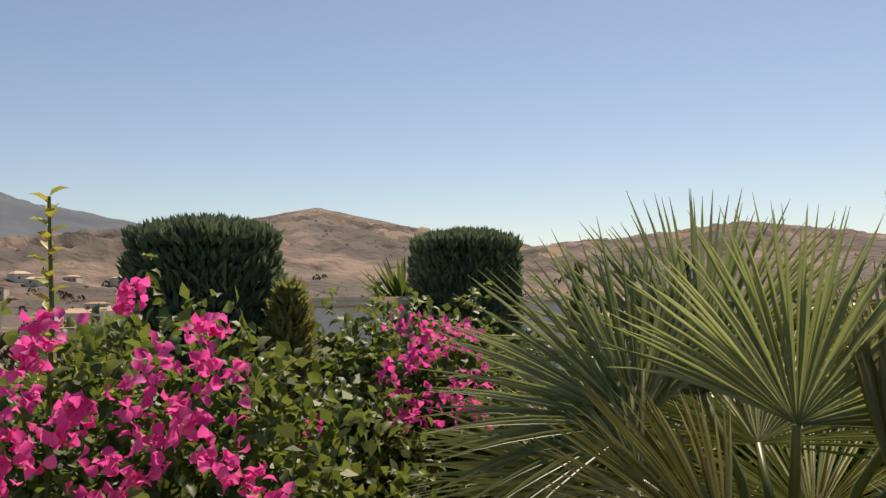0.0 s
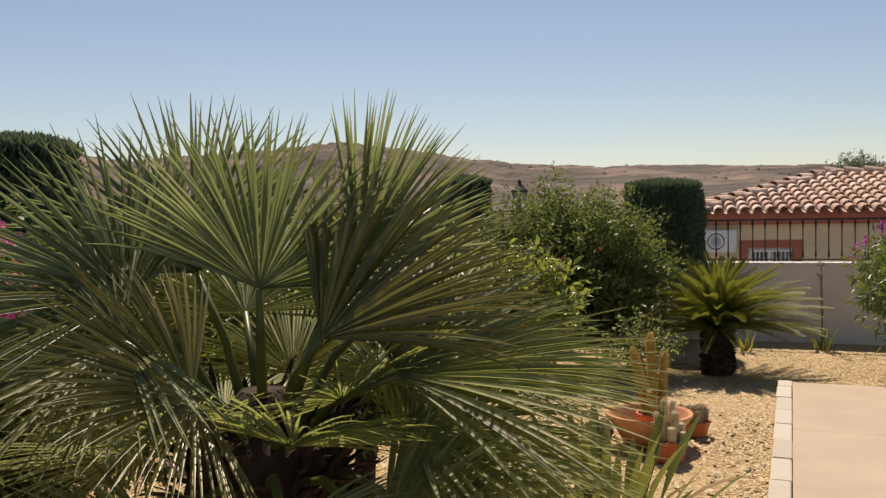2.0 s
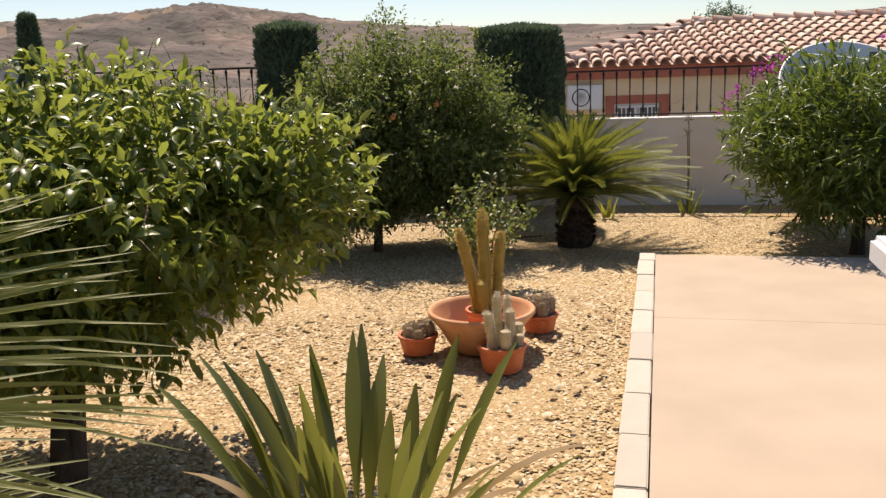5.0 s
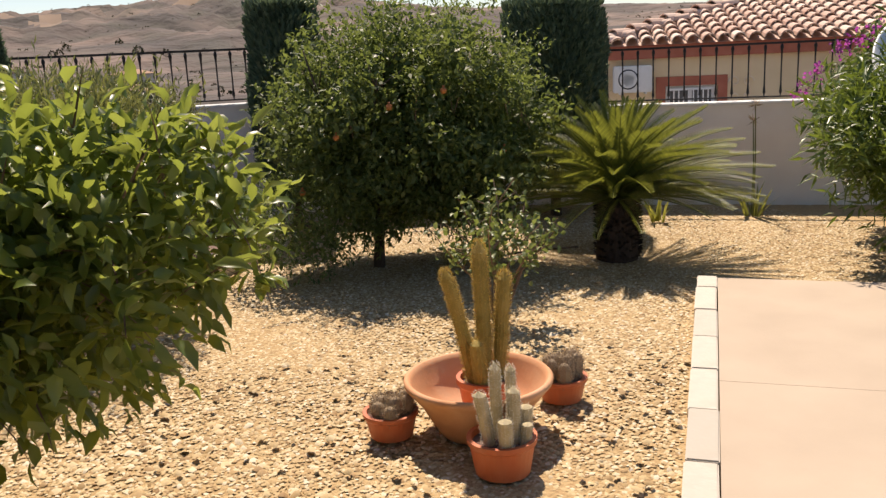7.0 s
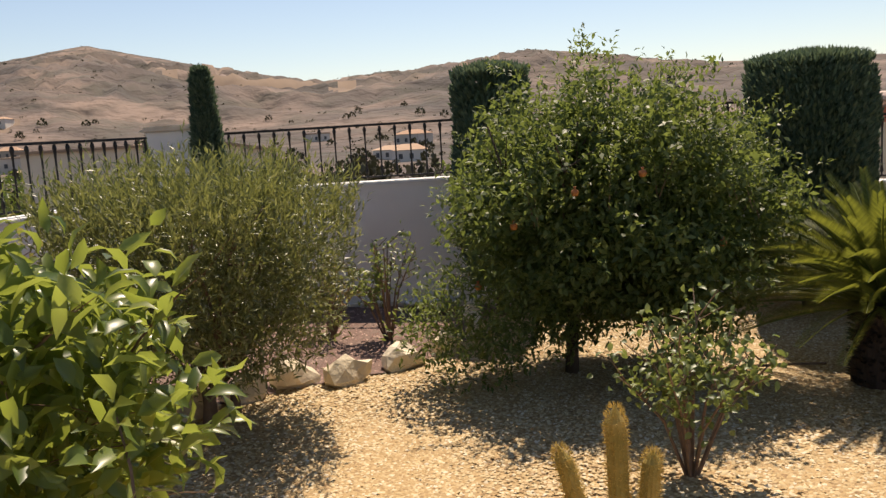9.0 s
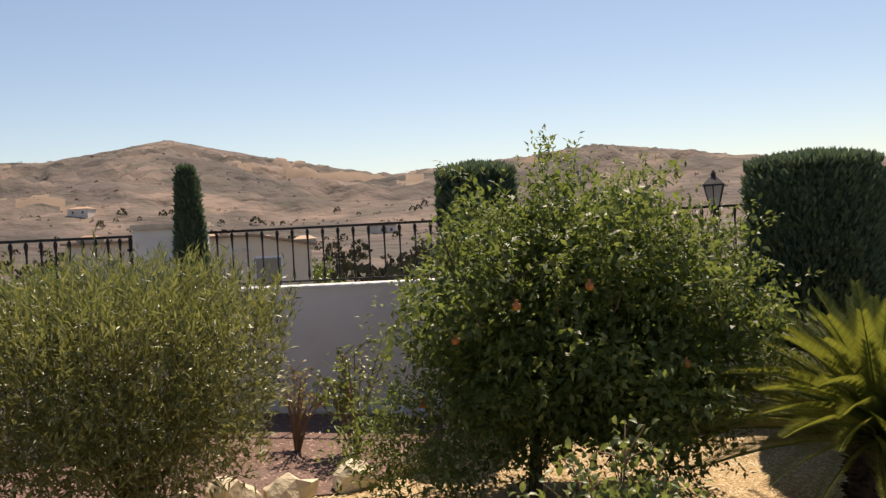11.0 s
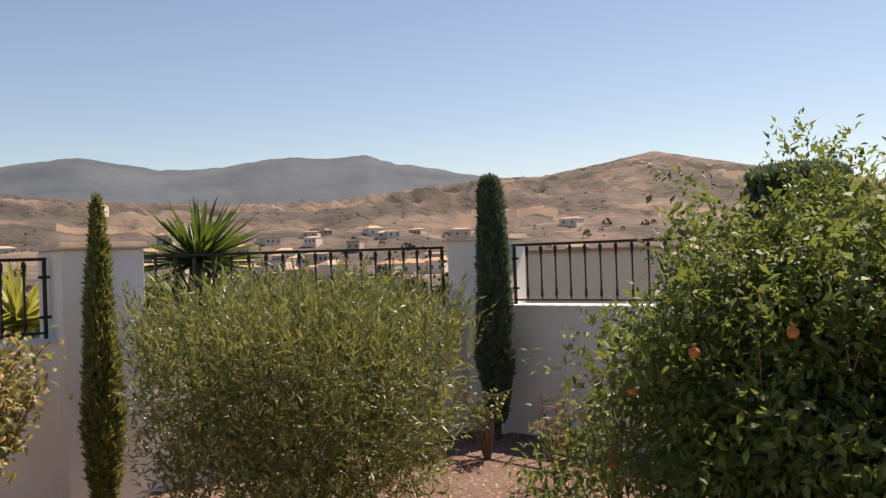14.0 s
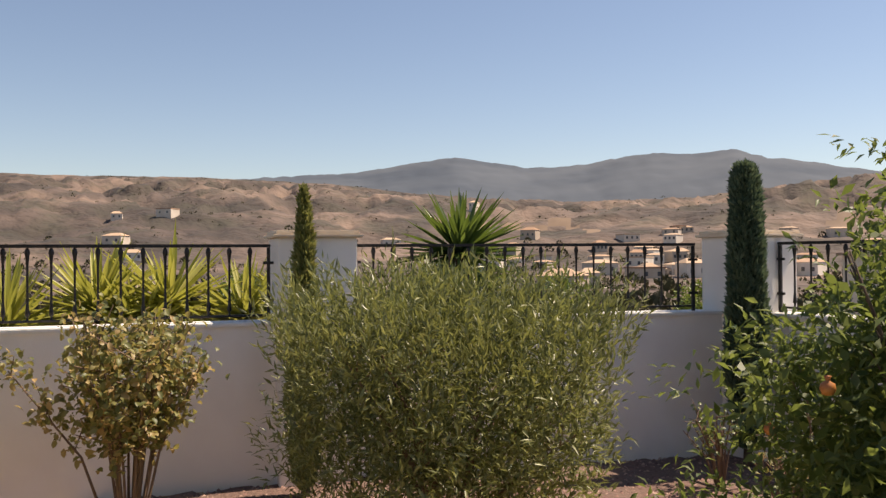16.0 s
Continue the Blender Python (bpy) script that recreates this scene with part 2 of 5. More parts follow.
M_HOUSE_R = mat("far_roof", [(0.3, (0.36, 0.22, 0.14)), (0.7, (0.5, 0.36, 0.25))], 0.6, 0.9, 0, objrand=0.6)
M_HILL = mat("dry_hillside", [(0.36, (0.048, 0.039, 0.034)), (0.5, (0.1, 0.075, 0.063)), (0.64, (0.2, 0.143, 0.112))], 0.02, 0.95, 0.9, 0.05, detail=12, blotch=(0.062, 0.058, 0.042), blotch_scale=0.06, blotch_amt=0.8, bump_dist=9.0)
# distance haze is mixed into this base colour as blue-grey
M_FOREST_HAZE = mat("hazy_pine_mountain", [(0.3, (0.045, 0.062, 0.085)), (0.7, (0.088, 0.105, 0.125))], 0.004, 0.95, 0, detail=9)
M_FIELD = mat("dry_field", [(0.3, (0.15, 0.105, 0.075)), (0.7, (0.23, 0.16, 0.105))], 0.03, 0.95, 0)

# ---- mesh helpers ----
RNG = np.random.default_rng(7)


def mesh_np(name, verts, faces):
    """A mesh from arrays; every face has the same number of corners."""
    me = bpy.data.meshes.new(name)
    k = faces.shape[1]
    me.vertices.add(len(verts))
    me.vertices.foreach_set("co", np.asarray(verts, np.float32).ravel())
    me.loops.add(faces.size)
    me.loops.foreach_set("vertex_index", np.asarray(faces, np.int32).ravel())
    me.polygons.add(len(faces))
    me.polygons.foreach_set("loop_start", np.arange(0, faces.size, k, dtype=np.int32))
    me.update(calc_edges=True)
    me.validate()
    return me


def put(name, me, material, parent=None, label="", smooth=False):
    if material and not me.materials:
        me.materials.append(material)
    if smooth:
        me.polygons.foreach_set("use_smooth", [True] * len(me.polygons))
    ob = new(name, me)
    if parent:
        ob.parent = parent
    if label:
        tagged(ob, label)
    return ob


def part(name, bm, material, parent=None, label="", smooth=False):
    me = bpy.data.meshes.new(name)
    bmesh.ops.recalc_face_normals(bm, faces=bm.faces)
    bm.to_mesh(me)
    bm.free()
    return put(name, me, material, parent, label, smooth)


def thing(name, x, y, z, label, category, group="", kind="", rz=0.0):
    ob = new(name)
    ob.empty_display_size = 0.1
    ob.matrix_basis = Matrix.Translation((x, y, z)) @ Matrix.Rotation(rz, 4, "Z")
    return tagged(ob, label, category, group, kind)


def box(bm, lo, hi, m=None, bevel=0.0):
    vs = bmesh.ops.create_cube(bm, size=1.0)["verts"]
    for v in vs:
        v.co = Vector([lo[i] + (v.co[i] + 0.5) * (hi[i] - lo[i]) for i in range(3)])
    if bevel:
        es = list({e for v in vs for e in v.link_edges})
        r = bmesh.ops.bevel(bm, geom=es, offset=bevel, segments=2, affect="EDGES")
        vs = list({v for v in bm.verts if v in set(r["verts"])} | {v for v in vs if v.is_valid})
    if m is not None:
        bmesh.ops.transform(bm, matrix=m, verts=[v for v in vs if v.is_valid])
    return bm


def newbox(lo, hi, bevel=0.0):
    return box(bmesh.new(), lo, hi, None, bevel)


def lathe(profile, n=28):
    """A turned body from (radius, height) pairs."""
    bm = bmesh.new()
    rings = []
    for r, z in profile:
        rings.append([bm.verts.new((r * math.cos(2 * math.pi * i / n), r * math.sin(2 * math.pi * i / n), z)) for i in range(n)])
    for a, b in zip(rings, rings[1:]):
        for i in range(n):
            bm.faces.new((a[i], a[(i + 1) % n], b[(i + 1) % n], b[i]))
    for r in (rings[0], rings[-1]):
        if Vector(r[0].co).xy.length > 1e-4:
            bm.faces.new(r)
    return bm


def tube(bm, pts, radii, n=7):
    """A tapering limb along points."""
    rings = []
    for i, p in enumerate(pts):
        d = (Vector(pts[min(i + 1, len(pts) - 1)]) - Vector(pts[max(i - 1, 0)])).normalized()
        q = d.to_track_quat("Z", "Y")
        rings.append([bm.verts.new(Vector(p) + q @ Vector((radii[i] * math.cos(2 * math.pi * k / n), radii[i] * math.sin(2 * math.pi * k / n), 0))) for k in range(n)])
    for a, b in zip(rings, rings[1:]):
        for k in range(n):
            bm.faces.new((a[k], a[(k + 1) % n], b[(k + 1) % n], b[k]))
    bm.faces.new(rings[0])
    bm.faces.new(rings[-1])
    return bm


def unit(a):
    return a / np.maximum(np.linalg.norm(a, axis=-1, keepdims=True), 1e-9)


def leaf_template(kind):
    """Verts (side, along, up) and quads of one leaf."""
    if kind == "broad":      # curled leaf with a folded midrib
        rows = [(0.0, 0.0, 0.0), (0.32, 0.46, 0.06), (0.7, 0.42, 0.05), (1.0, 0.02, -0.07)]
    elif kind == "narrow":
        rows = [(0.0, 0.05, 0.0), (0.4, 0.5, 0.02), (1.0, 0.03, -0.05)]
    elif kind == "flake":
        return np.array([(0, 0, 0), (0.5, 0.45, 0.05), (0, 1, -0.05), (-0.5, 0.45, 0.05)], float), np.array([(0, 1, 2, 3)])
    else:                    # blade
        rows = [(0.0, 0.28, 0.0), (0.3, 0.5, 0.03), (0.7, 0.38, 0.0), (1.0, 0.02, -0.07)]
    v, f = [], []
    for y, w, z in rows:
        v += [(-w, y, z), (0, y, z), (w, y, z)]
    for i in range(len(rows) - 1):
        a = 3 * i
        f += [(a, a + 1, a + 4, a + 3), (a + 1, a + 2, a + 5, a + 4)]
    return np.array(v, float), np.array(f)


def leaves(name, pos, d, up, length, width, kind="broad", curl=None):
    """One mesh of many leaves: places, ways, upper sides, sizes."""
    T, F = leaf_template(kind)
    d = unit(d)
    s = unit(np.cross(d, up))
    n = np.cross(s, d)
    N = len(pos)
    length = np.broadcast_to(length, N)[:, None, None]
    width = np.broadcast_to(width, N)[:, None, None]
    c = 1.0 if curl is None else np.broadcast_to(curl, N)[:, None, None]
    v = pos[:, None] + T[None, :, :1] * width * s[:, None] + T[None, :, 1:2] * length * d[:, None]
    fold = {"broad": 0.45, "narrow": 0.5, "flake": 0.1}.get(kind, 0.8)
    v = v + (T[None, :, 2:] * length * c + np.abs(T[None, :, :1]) * width * fold) * n[:, None]
    f = F[None] + (np.arange(N) * len(T))[:, None, None]
    return mesh_np(name, v.reshape(-1, 3), f.reshape(-1, 4))


def lumpy_dirs(n):
    d = RNG.normal(size=(n, 3))
    return unit(d)


def crown_points(n, radii, lump=0.25, freq=2.2, shell=0.55, seed=0.0, flat_top=0.0):
    """Points in an uneven crown round the origin, mostly near its skin, with gaps."""
    out = []
    while len(out) < n:
        d = Vector(RNG.normal(size=3)).normalized()
        r = 1 + lump * noise.fractal(d * freq + Vector((seed, seed * 1.7, 3)), 0.8, 2.0, 3)
        k = (shell + (1 - shell) * RNG.random()) if RNG.random() < 0.8 else RNG.random() ** 0.5
        if noise.noise(d * freq * 2.6 + Vector((seed + 9, k * 2, 0))) < -0.32:
            continue
        p = Vector((d.x * radii[0], d.y * radii[1], d.z * radii[2])) * (r * k)
        if flat_top and p.z > flat_top:
            p.z = flat_top - RNG.random() * 0.08
        out.append(p)
    return np.array(out)


def limbs(parent, top, spread, n, material, r0=0.04, trunk_h=0.4, lean=(0, 0), seed=1, stems=1):
    """A trunk and its limbs as parts."""
    rnd = random.Random(seed)
    for k in range(stems):
        ox = 0.0 if stems == 1 else rnd.uniform(-0.08, 0.08)
        bm = bmesh.new()
        tube(bm, [(ox, ox * 0.6, -0.04), (ox + lean[0] * 0.3 + 0.01, lean[1] * 0.3, trunk_h * 0.5), (ox + lean[0], lean[1], trunk_h)], [r0 * 1.25, r0, r0 * 0.85], 9)
        part("trunk", bm, material, parent, smooth=True)
    for k in range(n):
        a = 2 * math.pi * k / n + rnd.uniform(-0.4, 0.4)
        e = rnd.uniform(0.35, 0.95)
        tip = Vector((math.cos(a) * spread * e, math.sin(a) * spread * e, trunk_h + (top - trunk_h) * rnd.uniform(0.5, 0.95)))
        st = Vector((lean[0], lean[1], trunk_h * rnd.uniform(0.75, 0.98)))
        mid = st.lerp(tip, 0.5) + Vector((rnd.uniform(-.06, .06), rnd.uniform(-.06, .06), rnd.uniform(0, 0.1)))
        bm = bmesh.new()
        tube(bm, [st, mid, tip], [r0 * 0.6, r0 * 0.4, r0 * 0.12], 6)
        for j in range(3):
            q = mid.lerp(tip, rnd.random())
            tube(bm, [q, q + Vector((rnd.uniform(-.2, .2), rnd.uniform(-.2, .2), rnd.uniform(-0.02, .25)))], [r0 * 0.2, r0 * 0.06], 5)
        part("limb", bm, material, parent, smooth=True)

# ---- the large structure ----
def ground_z(x, y):
    return -0.14 * min(1.0, max(0.0, (x + y - 8.5) / 4.0)) * min(1.0, max(0.0, (x - 2.5) / 3.5))


KERB0, KU, KW = Vector((5.93, 5.33)), Vector((0.735, 0.678)), Vector((0.678, -0.735))
NW = Vector((2.3, 9.95))                       # corner of the garden walls
N_DIR, W_DIR, L_DIR = Vector((0.975, -0.222)), Vector((-0.5, -0.866)), Vector((-0.4, -0.9165))
E_DIR = Vector((0.707, -0.707))
NE = NW + N_DIR * 4.85
WALL_TOP, RAIL_H = 0.985, 0.5
WL = NW + W_DIR * 3.0


def interp(az, knots):
    xs = [k[0] for k in knots]
    return np.interp(az, xs, [k[1] for k in knots])


RIDGE = [(-180, 2.5), (-70, 3.0), (-50, 1.9), (-46, 2.1), (-43, 2.3), (-38, 2.5), (-36, 2.4), (-34.5, 2.65), (-31, 2.75), (-28.5, 3.1), (-26, 3.55), (-22.5, 4.1), (-18.8, 4.6), (-15, 4.15), (-10.5, 3.75),
         (-5.2, 3.3), (-1.5, 4.0), (2, 4.7), (5.6, 5.4), (8.9, 6.15), (12.5, 5.6), (16, 4.9), (19, 4.9), (24, 4.3), (30, 3.7), (38, 3.6), (46, 4.0), (54, 4.95), (62, 5.3), (75, 5.2), (120, 3), (180, 2.5)]
FAR = [(-180, 1), (14, 2.5), (19, 4.8), (24.5, 5.9), (26, 6.1), (28, 6.75), (30, 6.55), (33, 6.65), (35, 6.5), (37, 6.1), (41, 5.9), (43.5, 6.3), (46, 6.7), (48, 6.45), (52, 5.75), (58, 5.35), (66, 4.9), (90, 2), (180, 1)]
RISE = [(8, -1.35), (14, -1.6), (25, -1.9), (50, -3.0), (100, -4.2), (180, -3.6), (260, 0.0), (360, 7.0), (480, 16.0)]


def hill_height(az, r):
    """Height of the open country at a bearing (degrees, left of +y) and distance."""
    a = radians(az)
    x, y = -math.sin(a) * r, math.cos(a) * r
    base = float(np.interp(r, [k[0] for k in RISE], [k[1] for k in RISE]))
    if r > 250:
        top = 900 * math.tan(radians(float(interp(az, RIDGE)))) + 1.5
        k = min(1.0, (r - 250) / 650)
        far_k = max(0.0, (r - 900) / 400)
        h = base + (top - base) * (k ** 1.25) if r <= 900 else top - far_k * 30
        if r > 1300:
            ftop = 2400 * math.tan(radians(float(interp(az, FAR)))) + 1.5
            h = (top - 30) + (ftop - top + 30) * min(1.0, (r - 1300) / 1100) if r <= 2400 else ftop - (r - 2400) * 0.08
        amp = (34 * (1 - abs(2 * k - 1)) + 3) * min(1.0, max(0.2, (float(interp(az, RIDGE)) - 1.8) / 2.6)) if r <= 900 else 4
        v = Vector((x, y, 0))
        h += amp * (0.5 - abs(noise.fractal(v * 0.007, 0.75, 2.1, 6))) - amp * 0.25
        h += (3.0 if r > 1300 else 0.8) * noise.fractal(v * 0.03, 1.0, 2.0, 3) * min(1, r / 400)
    else:
        h = base + (0.25 + r * 0.004) * noise.fractal(Vector((x, y, 0)) * 0.04, 1.0, 2.0, 4) * min(1.0, (r - 8) / 20)
    return x, y, h


def open_country():
    az = np.concatenate([np.arange(-180, -60, 4), np.arange(-60, 82, 0.3), np.arange(82, 180, 4)])
    rad = np.concatenate([np.geomspace(12, 250, 34), np.linspace(262, 900, 54), np.linspace(940, 1300, 5), np.linspace(1400, 2400, 22), [2500, 2800, 3600, 4700]])
    v = [(0.0, 0.0, -1.4)] + [hill_height(a, r) for r in rad for a in az]
    n, R = len(az), len(rad)
    i, j = np.meshgrid(np.arange(R - 1), np.arange(n), indexing="ij")
    a = 1 + i * n + j
    b = 1 + i * n + (j + 1) % n
    f = np.stack([a, b, b + n, a + n], -1).reshape(-1, 4)
    me = mesh_np("ground", np.array(v), f)
    me.materials.append(M_HILL)
    me.materials.append(M_FOREST_HAZE)
    ring = np.repeat(np.arange(R - 1), n)
    me.materials.append(M_FIELD)
    col = np.tile(az, R - 1)
    rr = rad[ring]
    wob = np.array([noise.noise(Vector((c * 0.35, r * 0.012, 2))) for c, r in zip(col, rr)])
    # from 1300 m on: the mountain whose colour carries the haze
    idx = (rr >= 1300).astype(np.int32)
    for a0, a1, r0, r1 in ((-6, 2.5, 440, 485), (-16, -10, 500, 540), (14, 22, 335, 355), (36, 46, 365, 385)):
        idx[(col + wob * 4 > a0) & (col + wob * 4 < a1) & (rr + wob * 60 > r0) & (rr + wob * 60 < r1)] = 2
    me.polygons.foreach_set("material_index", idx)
    me.polygons.foreach_set("use_smooth", [True] * len(me.polygons))
    ob = new("ground", me)
    tagged(ob, "dry brown hills with scrub around a valley and a dark pine mountain tinted blue-grey for haze behind", "ground", kind="structure")
    bm = bmesh.new()
    box(bm, (-14, -14, -2.0), (14, 14, -1.38))
    part("terrace_base", bm, M_HILL, ob, "earth under the raised garden")


open_country()


def slab(name, pts, z0, z1, material, label, zfun=None, kind="structure", category=""):
    """A flat prism over a polygon of the plan."""
    bm = bmesh.new()
    lo = [bm.verts.new((x, y, z0)) for x, y in pts]
    hi = [bm.verts.new((x, y, z1)) for x, y in pts]
    bm.faces.new(hi)
    bm.faces.new(lo[::-1])
    for i in range(len(pts)):
        j = (i + 1) % len(pts)
        bm.faces.new((lo[i], lo[j], hi[j], hi[i]))
    ob = part(name, bm, material)
    return tagged(ob, label, category or name.split("_")[0], kind=kind)


def garden_floor():
    """The gravel bed's sheet, on a grid so that it can fall gently to the wall."""
    nx = 90
    xs, ys = np.linspace(-3.2, 10.2, nx), np.linspace(-3.0, 11.4, nx)
    v = np.array([(x, y, ground_z(x, y) - 0.015 + 0.006 * noise.noise(Vector((x * 1.3, y * 1.3, 0)))) for x in xs for y in ys])
    i, j = np.meshgrid(np.arange(nx - 1), np.arange(nx - 1), indexing="ij")
    a = (i * nx + j).ravel()
    f = np.stack([a, a + nx, a + nx + 1, a + 1], -1)
    cx = v[f].mean(1)
    c = np.array([NW.x, NW.y])
    inn = ((cx[:, :2] - c) @ np.array([-N_DIR.y, N_DIR.x]) < 0.05) & ((cx[:, :2] - c) @ np.array([W_DIR.y, -W_DIR.x]) < 0.05) & ((cx[:, :2] - np.array([WL.x, WL.y])) @ np.array([L_DIR.y, -L_DIR.x]) < 0.05) & (cx[:, 0] + cx[:, 1] < NE.x + NE.y + 0.05)
    ob = put("floor", mesh_np("floor", v, f[inn]), M_SOIL, smooth=True)
    return tagged(ob, "bed of golden pebble gravel over sandy soil", "gravel", kind="structure")


garden_floor()
slab("terrace", [(-3.3, -3.2), (9.7, -3.2), (9.9, 5.6), (NE.x, NE.y), (NW.x, NW.y), (-3.3, -1.6)], -1.5, -0.16, M_HILL, "earth terrace that carries the garden", category="ground")


def kp(u, w):
    p = KERB0 + KU * u + KW * w
    return (p.x, p.y)


for _u0, _u1 in ((-11, -5.32), (-5.317, -1.773), (-1.77, -0.132)):
    patio = slab("pavement_patio", [kp(_u0, 0.115), kp(_u1, 0.115), kp(_u1, 4.6), kp(_u0, 4.6)], -0.15, 0.02, M_PATIO, "pale sandy concrete patio slab edged with kerb blocks", category="patio")


def wall_run(name, p, d, length, z0, top, label, thick=0.2, cap=True):
    side = Vector((d.y, -d.x)) if name != "wall_west" else Vector((-d.y, d.x))
    m = Matrix(((d.x, -side.x, 0, p.x), (d.y, -side.y, 0, p.y), (0, 0, 1, 0), (0, 0, 0, 1)))
    bm = newbox((0, 0, z0), (length, thick, top))
    bmesh.ops.transform(bm, matrix=m, verts=bm.verts)
    ob = tagged(part(name, bm, M_WALL), label, "garden wall", kind="structure")
    if cap:
        bm = newbox((0, -0.018, top + 0.0), (length, thick + 0.018, top + 0.028), 0.006)
        bmesh.ops.transform(bm, matrix=m, verts=bm.verts)
        part("coping", bm, M_COPING, ob, "thin pale coping strip")
    return m


MN = wall_run("wall_north", NW, N_DIR, 4.9, -1.2, WALL_TOP, "low white rendered garden wall in shade")
_bm = newbox((0.26, -0.035, -0.3), (4.85, -0.002, -0.03), 0.008)
bmesh.ops.transform(_bm, matrix=MN, verts=_bm.verts)
part("plinth", _bm, M_KERB, bpy.data.objects["wall_north"], "low grey plinth along the wall foot")
MW = wall_run("wall_west", NW, W_DIR, 3.0, -1.2, WALL_TOP, "low white rendered garden wall with dusty base")
ML = wall_run("wall_west", WL, L_DIR, 8.0, -1.2, WALL_TOP, "low white rendered garden wall behind dry roses")
ME = wall_run("wall_east", NE, E_DIR, 7.2, -1.2, 0.78, "low white rendered wall towards the neighbour house")


def fence_bar(h):
    """One wrought bar with swelling ends."""
    return lathe([(0.0065, 0.0), (0.0065, 0.02), (0.014, 0.03), (0.012, 0.05), (0.0075, 0.1), (0.0065, h * 0.5), (0.0075, h - 0.1), (0.012, h - 0.045), (0.016, h - 0.03), (0.013, h - 0.012), (0.0065, h)], 8)


def railing(name, m, a, b, z, h, label, pitch=0.128):
    ob = thing(name, 0, 0, 0, label, "railing", "railings on the garden wall")
    ob.matrix_basis = m @ Matrix.Translation((a, 0.1, z))
    L = b - a
    part("top_rail", newbox((0, -0.016, h - 0.012), (L, 0.016, h + 0.008), 0.003), M_IRON, ob)
    part("bottom_rail", newbox((0, -0.014, 0.028), (L, 0.014, 0.042), 0.003), M_IRON, ob)
    for x in (0.012, L - 0.012):
        part("end_post", newbox((x - 0.01, -0.012, 0.0), (x + 0.01, 0.012, h - 0.013), 0.002), M_IRON, ob)
        for zz in (0.12, h - 0.12):
            part("wall_bracket", newbox((x - 0.035, -0.009, zz), (x + 0.035, 0.009, zz + 0.018), 0.002), M_IRON, ob)
    bm = fence_bar(h - 0.055)
    me = bpy.data.meshes.new("bar")
    bm.to_mesh(me)
    bm.free()
    n = max(2, round(L / pitch))
    for i in range(1, n):
        o = put("bar", me, M_IRON, ob, smooth=True)
        o.location = (L * i / n, 0, 0.042)


def gate_post(name, m, x, z0, top, w=0.42, d=0.36):
    bm = newbox((x - w / 2, 0.1 - d / 2, z0), (x + w / 2, 0.1 + d / 2, top), 0.008)
    bmesh.ops.transform(bm, matrix=m, verts=bm.verts)
    ob = tagged(part(name, bm, M_WALL), "white rendered wall pillar with a flat stone cap", "pillar", "wall pillars", "structure")
    bm = newbox((x - w / 2 - 0.035, 0.1 - d / 2 - 0.035, top), (x + w / 2 + 0.035, 0.1 + d / 2 + 0.035, top + 0.022), 0.006)
    box(bm, (x - w / 2 - 0.015, 0.1 - d / 2 - 0.015, top + 0.022), (x + w / 2 + 0.015, 0.1 + d / 2 + 0.015, top + 0.045), None, 0.006)
    bmesh.ops.transform(bm, matrix=m, verts=bm.verts)
    part("cap", bm, M_CAPSTONE, ob, "buff stone cap slab")


PILLAR_TOP = 1.54
gate_post("wall_pillar", MN, 0.03, -1.2, PILLAR_TOP, 0.5, 0.42)
gate_post("wall_pillar", ML, 0.0, -1.2, PILLAR_TOP, 0.5, 0.42)
gate_post("wall_pillar", ML, 2.85, -1.2, PILLAR_TOP, 0.5, 0.42)
railing("railing", MN, 0.29, 4.8, WALL_TOP + 0.028, RAIL_H - 0.02, "black wrought iron railing along the north wall")
railing("railing", MW, 0.27, 2.74, WALL_TOP + 0.028, RAIL_H - 0.02, "black wrought iron railing panel between two pillars")
railing("railing", ML, 0.27, 2.58, WALL_TOP + 0.028, RAIL_H - 0.02, "black wrought iron railing panel before yucca shrubs")
railing("railing", ME, 0.1, 7.1, 0.808, 0.52, "black wrought iron railing facing the neighbour house", 0.142)


def porch_column():
    c = KERB0 + KU * -4.57 + KW * 0.91
    ob = thing("porch_column", c.x, c.y, 0.02, "white porch column on a stone-clad plinth with moulded cap", "column", rz=math.atan2(KU.y, KU.x))
    h = 0.2
    part("core", newbox((-h + .012, -h + .012, 0), (h - .012, h - .012, 0.75)), M_STONEC, ob)
    rnd = random.Random(4)
    for side in range(4):
        z = 0.0
        while z < 0.73:
            hh = min(rnd.uniform(0.1, 0.24), 0.75 - z)
            x = -h
            while x < h - 0.02:
                w = min(rnd.uniform(0.12, 0.26), h - x)
                bm = newbox((x + .004, -h - rnd.uniform(0.0, 0.012), z + .004), (x + w - .004, -h + 0.02, z + hh - .004), 0.007)
                bmesh.ops.transform(bm, matrix=Matrix.Rotation(side * math.pi / 2, 4, "Z"), verts=bm.verts)
                part("stone", bm, M_STONEC, ob)
                x += w
            z += hh
    bm = bmesh.new()
    for lo, hi, z0, z1 in ((0.21, 0, 0.75, 0.79), (0.225, 0, 0.79, 0.82), (0.245, 0, 0.82, 0.85), (0.268, 0, 0.85, 0.88), (0.29, 0, 0.88, 0.95)):
        box(bm, (-lo, -lo, z0), (lo, lo, z1), None, 0.012)
    part("cap", bm, M_WHITE, ob, "white moulded cap")
    part("column_base", newbox((-0.19, -0.19, 0.95), (0.19, 0.19, 0.985), 0.008), M_WHITE, ob)
    part("shaft", lathe([(0.15, 0.985), (0.155, 1.01), (0.13, 1.04), (0.12, 1.8), (0.1, 2.5), (0.13, 2.54), (0.13, 2.58)], 32), M_WHITE, ob, smooth=True)


porch_column()

